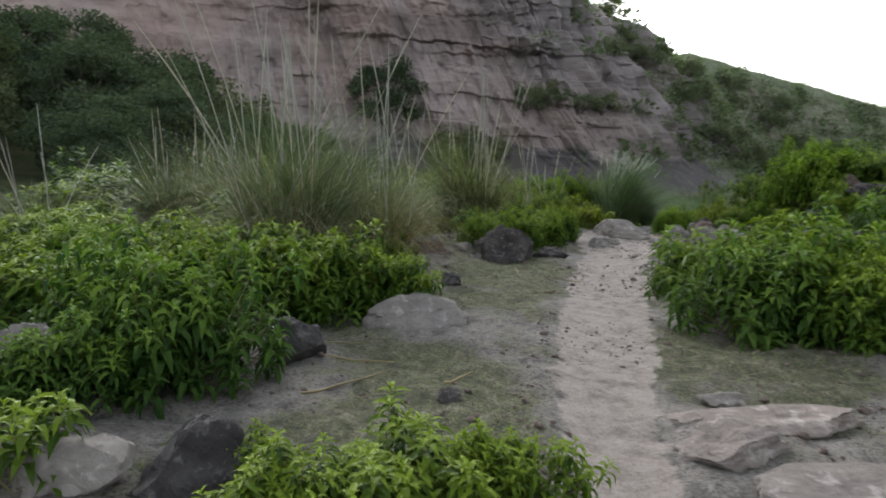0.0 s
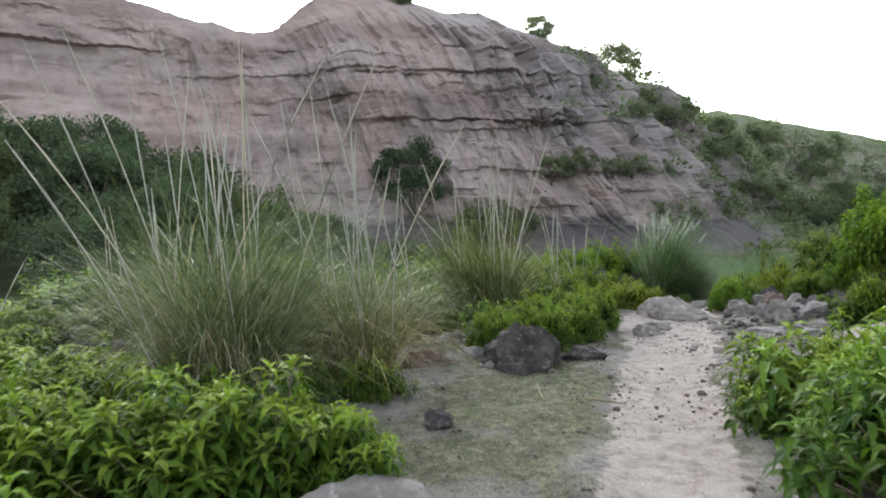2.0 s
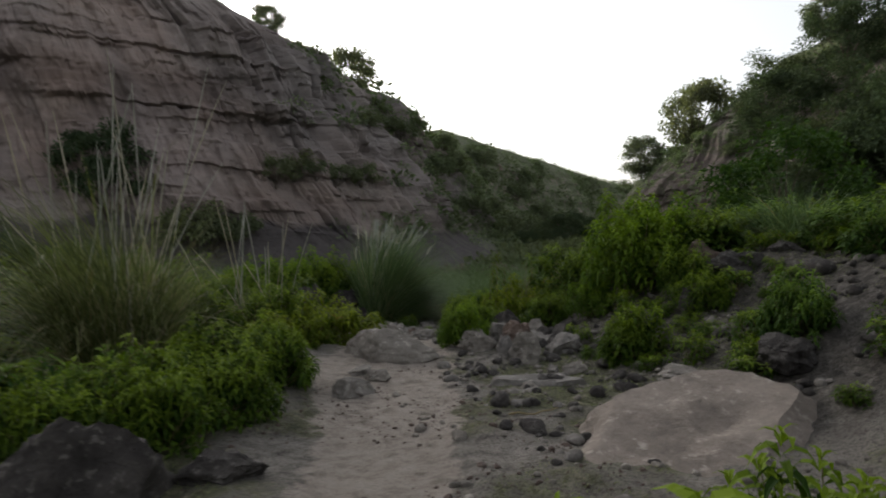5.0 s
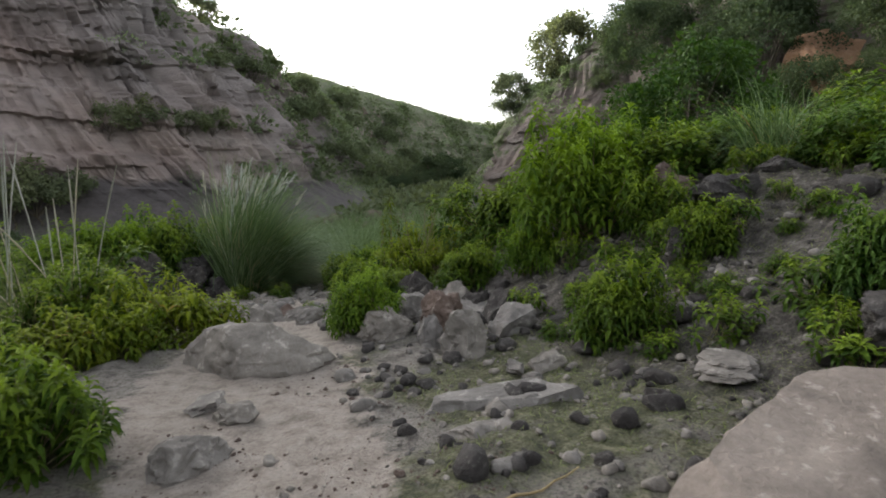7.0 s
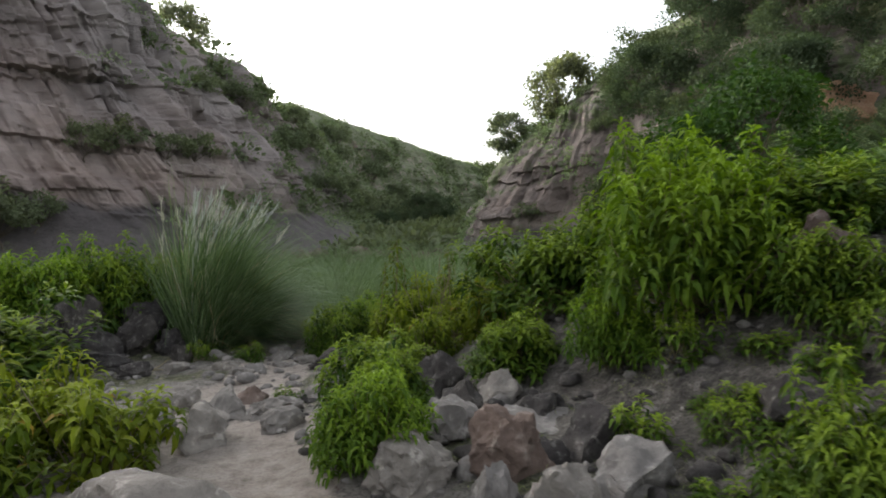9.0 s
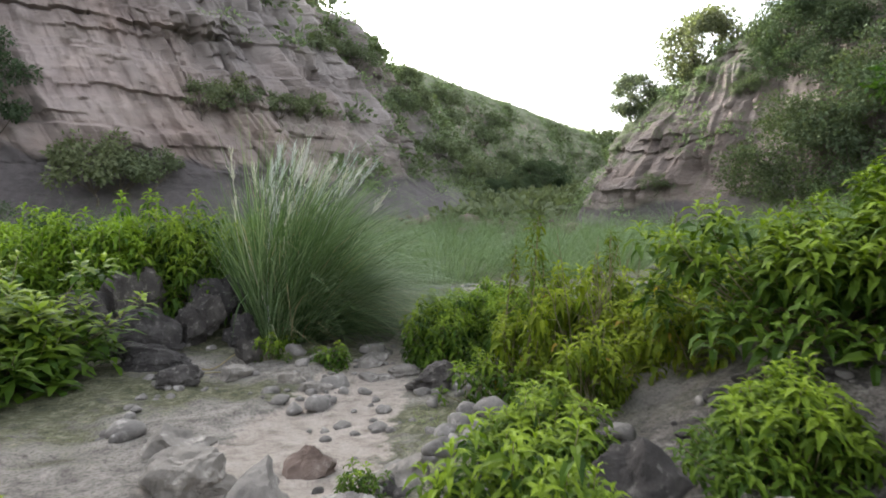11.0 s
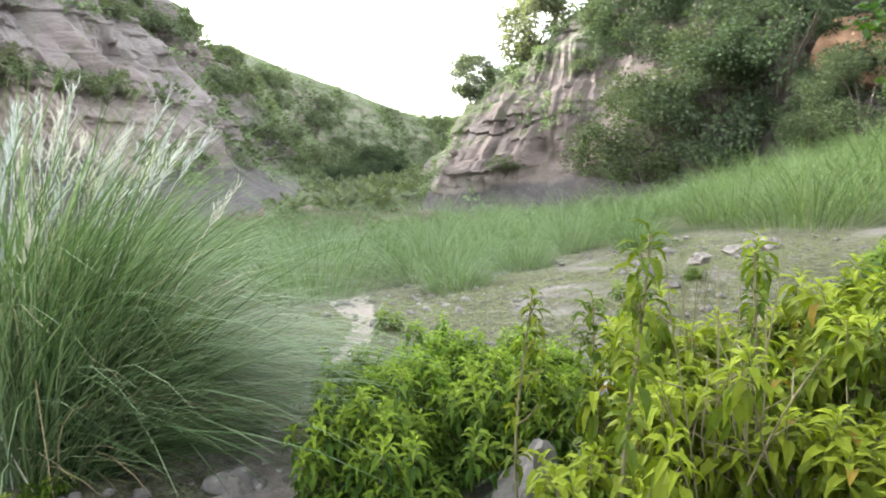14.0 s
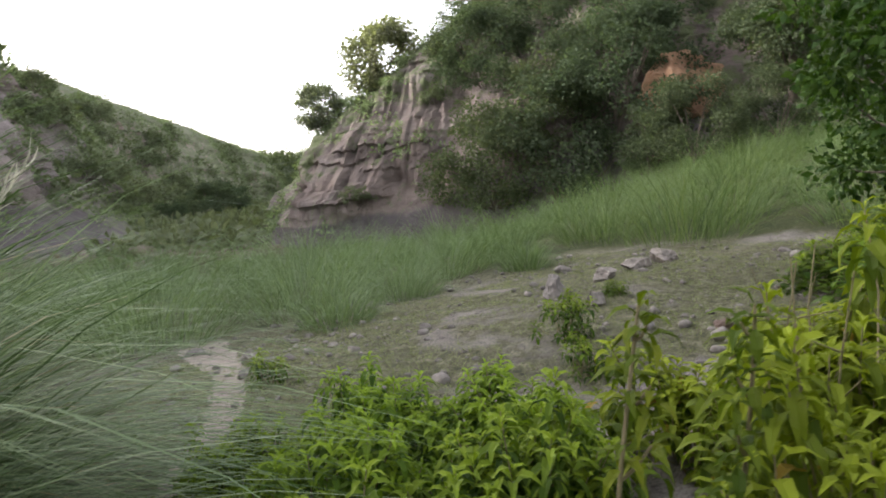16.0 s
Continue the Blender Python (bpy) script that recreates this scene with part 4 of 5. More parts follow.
# tall grass tufts
TUFT = "tall tuft of grey-green grass with long dry flower stalks"
at(grass_tuft("grass_tuft", 1, 2300, .42, 2.75, .8, .0085, .14, 24, 3.5, TUFT, dry=.42), -2.42, 3.4, put(-2.42, 3.4))
at(grass_tuft("grass_tuft", 2, 1700, .42, 2.35, 1.0, .0085, .2, 16, 3.2, TUFT, dry=.45), -1.75, 4.9, put(-1.75, 4.9), 40)
at(grass_tuft("grass_tuft", 3, 2300, .5, 2.85, .7, .011, .2, 26, 3.6, TUFT, dry=.25), -.95, 10.0, put(-.95, 10.0), 80)
at(grass_tuft("grass_tuft", 4, 1200, .4, 2.4, .8, .012, .32, 12, 2.2, TUFT), -6.3, 7.2, put(-6.3, 7.2), 10)
at(grass_tuft("grass_tuft", 5, 1100, .4, 2.3, .8, .012, .32, 9, 2.1, TUFT), -4.9, 6.8, put(-4.9, 6.8), 200)
at(grass_tuft("grass_tuft", 6, 500, .4, 1.5, .6, .011, .4, 14, 2.3, TUFT), .35, 12.6, put(.35, 12.6), 120)
at(grass_tuft("grass_tuft", 7, 900, .4, 1.8, .9, .012, .35, 9, 2.5, TUFT), -2.1, 7.6, put(-2.1, 7.6), 300)
at(grass_tuft("grass_tuft", 8, 600, .4, 1.4, .9, .011, .45, 6, 2.0, TUFT), -7.7, 5.4, put(-7.7, 5.4), 150)
at(grass_tuft("grass_tuft", 9, 800, .35, 1.5, 1.0, .011, .5, 0, 0, "tuft of tall green grass among shrubs", BLADE_GREEN, .1), 8.4, 10.5, put(8.4, 10.5), 30)
at(grass_tuft("pampas_clump", 21, 4800, .5, 3.2, 1.75, .014, .82, 0, 0, "large arching blue-green grass clump with silvery plumes", BLADE_GREEN, .07, 52, (.95, .1), .85), 3.05, 18.95, put(3.05, 18.95))
for x, y, s, turn, sd in ((5.6, 16.1, 1.0, 0, 31), (6.4, 14.7, .9, 120, 33)):
    at(grass_tuft("grass_tuft", sd, 120, .16, .8, 1.2, .011, .7, 0, 0, "small tuft of long arching grass among shrubs", BLADE_GREEN, .15), x, y, put(x, y), turn, s)


def meadow(name, spots, blades, label, mat, seed, tall, wide=.02, droop=.9, reach=.85):
    """Many rounded grass clumps joined into one mass that nobody could count."""
    r = np.random.default_rng(seed)
    spots = np.asarray(spots)
    n = len(spots) * blades
    c = np.repeat(spots, blades, 0)
    size = np.repeat(r.uniform(.4, 1.45, len(spots)) * (1 + .3 * vnoise(spots[:, 0] * .25, spots[:, 1] * .25, seed)), blades)
    a, f = r.uniform(0, 2 * math.pi, n), np.sqrt(r.random(n))
    q = reach * size * f
    x, y = c[:, 0] + np.cos(a) * q, c[:, 1] + np.sin(a) * q
    base = np.stack([x, y, level(x, y) - .1], -1)
    t = .8 * f * r.uniform(.2, 1.3, n)
    a = a + r.normal(0, .4, n)
    d = np.stack([np.cos(a) * np.sin(t), np.sin(a) * np.sin(t), np.cos(t)], -1)
    hgt = tall * size * (1.1 - .55 * f * f) * r.uniform(.55, 1.1, n)
    v, fc, _ = ribbons(base, d, hgt, wide * r.uniform(.7, 1.3, n), droop * r.uniform(.4, 1.4, n), 4)
    me_ = mesh_from(name, v, fc, mat)
    # one tone for each clump, growing stronger from blade base to tip
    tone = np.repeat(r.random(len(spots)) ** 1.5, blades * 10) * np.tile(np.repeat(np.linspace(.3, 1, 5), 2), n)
    me_.attributes.new("tip_tint", "FLOAT", "POINT").data.foreach_set("value", tone)
    tagged(new(name, me_), label, "grass", kind="stuff")


def apart(points, gap, most):
    """Thin points out until none stand closer than gap."""
    kept = np.zeros((0, 2))
    for p in points:
        if len(kept) == 0 or np.min(np.sum((kept - p) ** 2, 1)) > gap * gap:
            kept = np.vstack([kept, p])
        if len(kept) == most:
            break
    return kept


r = np.random.default_rng(40)
X, Y = r.uniform(-6, 36, 3000), r.uniform(21, 54, 3000)
keep = (Y > np.interp(X, [-6, 4, 7, 8, 10, 16, 18, 20.5, 24], [25.2, 27.4, 26.6, 24.2, 23.1, 23.4, 22.8, 21.2, 18]) + .4 * vnoise(X * .6, Y * .6, 4)) & (X < 14 + (Y - 22) * .75) & (Y < 52) & ~((X > 20) & (Y > 48))
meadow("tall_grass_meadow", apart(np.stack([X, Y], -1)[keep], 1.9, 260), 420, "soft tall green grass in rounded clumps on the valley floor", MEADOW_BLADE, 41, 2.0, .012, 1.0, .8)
X, Y = r.uniform(14, 38, 1800), r.uniform(15, 42, 1800)
keep = (X > 17.2 + .5 * np.maximum(0, Y - 22.5) + .8 * vnoise(X * .4, Y * .4, 2)) & (X < 37)
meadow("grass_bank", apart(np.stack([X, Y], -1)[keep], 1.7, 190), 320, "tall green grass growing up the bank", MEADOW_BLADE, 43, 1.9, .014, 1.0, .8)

# ---- trees ----
def on_hill(P, u, v):
    r_, n_ = P.shape[:2]
    return P[1 + int(v * (r_ - 4)), int(u * (n_ - 1))]


big = [tree("scrub_tree", 300 + k, 4.6, 2.7, 42, 300, .18, "dark green feathery tree below the cliff", trunk_r=.12, bare=.12, flat=1.0, low=-.9, group="dark scrub trees") for k in range(3)]
for x, y, s, k, turn in ((-26, 22, 1.15, 0, 0), (-22.5, 25.5, 1.1, 1, 80), (-19.5, 28, 1.05, 2, 160), (-16.5, 30.5, .95, 0, 220), (-14, 33, .8, 1, 300), (-28, 18, 1.2, 2, 40), (-24, 19, 1, 1, 10), (-20, 22, .95, 0, 120), (-17, 25.5, .9, 2, 200),
                         (-14.3, 28.5, .8, 1, 20), (-21, 16.5, .95, 2, 90), (-17.5, 19.5, .85, 1, 170), (-14.5, 23, .8, 0, 250), (-24.5, 13, 1, 0, 310), (-11.8, 31.5, .6, 2, 10), (-30, 26, 1.2, 1, 200), (-26, 29, 1.1, 2, 100), (-12, 26, .6, 0, 60), (-18, 13.5, .7, 1, 33), (-14, 15, .7, 0, 10), (-11, 19, .62, 1, 70), (-10, 23, .6, 2, 140), (-13.5, 19, .75, 2, 210), (-15.5, 10, .7, 1, 280), (-20, 9, .85, 0, 330), (-9, 27, .55, 0, 40), (-12, 12.5, .5, 2, 90), (-7.5, 30, .55, 1, 10), (-23, 5, .9, 2, 44), (-17, 5.5, .6, 0, 77), (-9.5, 34, .6, 2, 10), (-5, 33, .5, 0, 60),
                         (33, 88, .8, 0, 20), (37.5, 95, 1.1, 1, 90), (29, 82, .7, 2, 200), (42, 102, 1.2, 0, 300), (26, 77, .6, 1, 40)):
    copy_thing(big[k], Matrix.Translation((x, y, put(x, y, .1))) @ Matrix.Rotation(radians(turn), 4, "Z") @ Matrix.Diagonal((s, s, s, 1)))
at(tree("scrub_tree", 320, 7.4, 3.0, 36, 260, .24, "dark tree in the recess at the cliff foot", bare=.1, flat=1.0, group="dark scrub trees"), -14.2, 53.0, .1)
skyline = [tree("crest_tree", 330 + k, 3.0, 1.6, 74, 130, .15, "small airy tree on the skyline, its grey-green leaves paled for haze", HAZED_LEAF, trunk_r=.07, bare=.06, flat=1.0, low=-1.35, group="crest trees") for k in range(3)]
for x, y, z, s, k in ((5.0, 80.5, 15.2, 1.75, 0), (-3.6, 69, 18.6, 1.0, 1), (-16.0, 60, 21.4, .9, 2), (8.6, 87, 13.6, .8, 2), (10.5, 89.5, 12.9, .7, 1), (33.6, 63.0, 4.9, 1.35, 1), (36.6, 58, 7.6, 2.0, 2), (42, 48.5, 15.6, 1.2, 1)):
    copy_thing(skyline[k], Matrix.Translation((x, y, z)) @ Matrix.Rotation(k * 2.1 + x, 4, "Z") @ Matrix.Diagonal((s, s, s, 1)))
bushes = [tree("cliff_bush", 370 + k, 2.0, 1.5, 30, 90, .16, "grey-green bush growing on the cliff", BUSH_LEAF, trunk_r=.05, bare=.05, flat=1.0, group="cliff bushes") for k in range(2)]
for k, (x, y, z, s) in enumerate(((.9, 58, 3.6, 1.2), (4.9, 60.4, 3.2, 1.5), (3.2, 58.6, 3.2, 1.3), (17.3, 82, 5.4, 2.0), (.7, 65.4, 12.8, 1.1), (6.1, 67.6, 8.8, 1.5), (8.3, 70.4, 9.2, 1.3), (28, 108, 8.4, 1.9), (38.7, 120, 5.8, 2.2), (-.1, 58.3, 4.2, 1.2), (14.4, 76, 4.6, 1.9),
                                  (-2.2, 57.5, 3.4, 1.4), (-4.7, 53.6, -1.2, 1.4), (-7.6, 52.2, -1.9, 2.1), (-6.2, 52.6, -1.9, 1.6), (27, 105, 5.4, 1.9), (36.8, 116, 3, 2.2), (42, 119, -.8, 2.2), (22.7, 85, .4, 1.7), (32, 95.5, -3.2, 2.4), (10, 72.4, 8.8, 1.5), (16.9, 83, 8.7, 1.4), (28.4, 50.5, -1.2, .9), (35.3, 50.2, 5.6, 1.0), (20, 80, .5, 1.7), (26, 88, -2, 2.0), (45, 113, -3.5, 2.4))):
    copy_thing(bushes[k % 2], Matrix.Translation((x, y, z)) @ Matrix.Rotation(k * 1.7, 4, "Z") @ Matrix.Diagonal((s * .85, s * .85, s * .85, 1)))
hang = [tree("hillside_tree", 340 + k, 6.5, 3.2, 52, 300, .17, "leafy dark green tree on the steep hillside", trunk_r=.15, bare=.15, flat=1.0, low=-1.0, group="hillside trees") for k in range(3)]
for x, y, z, s, k, turn in ((37, 46.8, 5, 1.1, 0, 0), (32.6, 42.6, -2.2, 1.2, 1, 33), (35, 39.2, -.6, 1.35, 2, 100), (37, 36, 1.4, 1.35, 0, 60), (37.5, 43, 4.6, 1.15, 1, 90), (38.5, 50, 8, 1, 2, 30), (36, 40.5, 1.5, 1.0, 2, 200), (38.5, 37.5, 3.5, 1.1, 0, 160), (41.5, 45.5, 11, 1.1, 1, 250), (44, 40, 13.5, 1.2, 2, 40), (44, 34, 13.5, 1.1, 0, 120),
                            (46.5, 28, 15, 1.2, 1, 70), (38.5, 25.5, 3.5, 1.2, 2, 300), (43, 25, 10, 1.1, 0, 210), (33.4, 30.0, 1.6, .7, 1, 100), (34.5, 32.5, 1, .62, 2, 20), (34.2, 26.5, 2, .6, 0, 140), (37.5, 27, 4.2, 1.0, 0, 20), (34, 22.5, 2.6, .9, 2, 200), (38, 18, 4, 1.2, 1, 100), (44, 17, 11.5, 1.1, 2, 10), (40, 11, 6, 1.2, 0, 50), (47, 12, 15, 1.2, 1, 260),
                            (42, 37, 8.5, 1.2, 0, 10), (45, 37.5, 13, 1.3, 2, 140), (46, 32.5, 14.5, 1.2, 0, 310), (43.5, 29, 10.5, 1.2, 2, 80)):
    z = min(z, put(x, y, .1)) if x < 36 else z
    copy_thing(hang[k], Matrix.Translation((x, y, z)) @ Matrix.Rotation(radians(turn), 4, "Z") @ Matrix.Diagonal((s, s, s, 1)))
at(tree("leaning_tree", 360, 4.4, 1.7, 44, 170, .13, "near tree with low hanging leafy branches", LEAF_DARK, .06, .3, "near tree", 1.0, -1.2), 13.3, 17.0, put(13.3, 17.0))


def scrub(name, P, veg, count, size, label, seed, u0=0.0, u1=1.0, per=46, power=1.0, mat=SCRUB_LEAF, top=1.0):
    """Low scrub over a hillside, thick where the attribute veg is high."""
    r = np.random.default_rng(seed)
    i, j = r.integers(1, int((P.shape[0] - 2) * top), count * 4), (r.uniform(u0, u1, count * 4) * (P.shape[1] - 1)).astype(int)
    p = P[i, j]
    want = np.clip(veg[i, j] - .15 + .6 * vnoise(p[:, 0] * .2, p[:, 1] * .2, p[:, 2] * .3), 0, 1) ** power
    p = p[r.random(len(p)) < want][:count]
    s = size * r.uniform(.4, 1.3, len(p)) ** 1.5
    n = len(p) * per
    off = r.normal(0, 1, (n, 3))
    off /= np.linalg.norm(off, axis=1)[:, None]
    off[:, 2] = np.abs(off[:, 2]) * .9 - .1
    off *= (r.random(n) ** .4 * np.repeat(s, per))[:, None]
    ln = np.repeat(s, per) * r.uniform(.22, .5, n)
    v, f = leaves(np.repeat(p, per, 0) + off, off + r.normal(0, .3, off.shape) * np.repeat(s, per)[:, None], r.normal(0, 1, (n, 3)) + [0, 0, 1], ln, ln * .6)
    tagged(new(name, mesh_from(name, v, f, mat, smooth=False)), label, "scrub", kind="stuff")


scrub("scrub_on_cliff", left_pts, left_veg, 4300, .6, "low grey-green scrub over the long hillside", 61, .5, 1.0, per=26, power=1.0)
scrub("bushes_on_hillside", left_pts, left_veg, 420, 1.25, "darker bushes among the scrub of the long hillside", 65, .52, 1.0, per=60, power=.7, mat=BUSH_LEAF, top=.86)
scrub("scrub_on_slope", right_pts, right_veg, 900, .6, "low scrub and grass on the steep slope", 62, 0, 1, power=1.6)
gully_x, gully_y = np.meshgrid(np.linspace(-5, 5, 14), np.linspace(56, 128, 90), indexing="ij")
gully_x = gully_x + np.interp(gully_y, [56, 72, 90, 110, 128], [18.5, 27, 37, 51, 64])
scrub("scrub_in_gorge", np.stack([gully_x, gully_y, level(gully_x, gully_y)], -1), np.full(gully_x.shape, .8), 700, 1.5, "lush scrub along the bed of the gorge", 64, mat=BUSH_LEAF)
scrub("scrub_on_far_hill", far_pts, far_veg, 1400, 1.7, "scrub on the far hillside", 63, mat=TREE_LEAF)

# ---- rocks along the way ----
PALE, DARK, BROWN = "pale grey weathered sandstone boulder", "dark pitted grey boulder", "rough brown sandstone boulder"
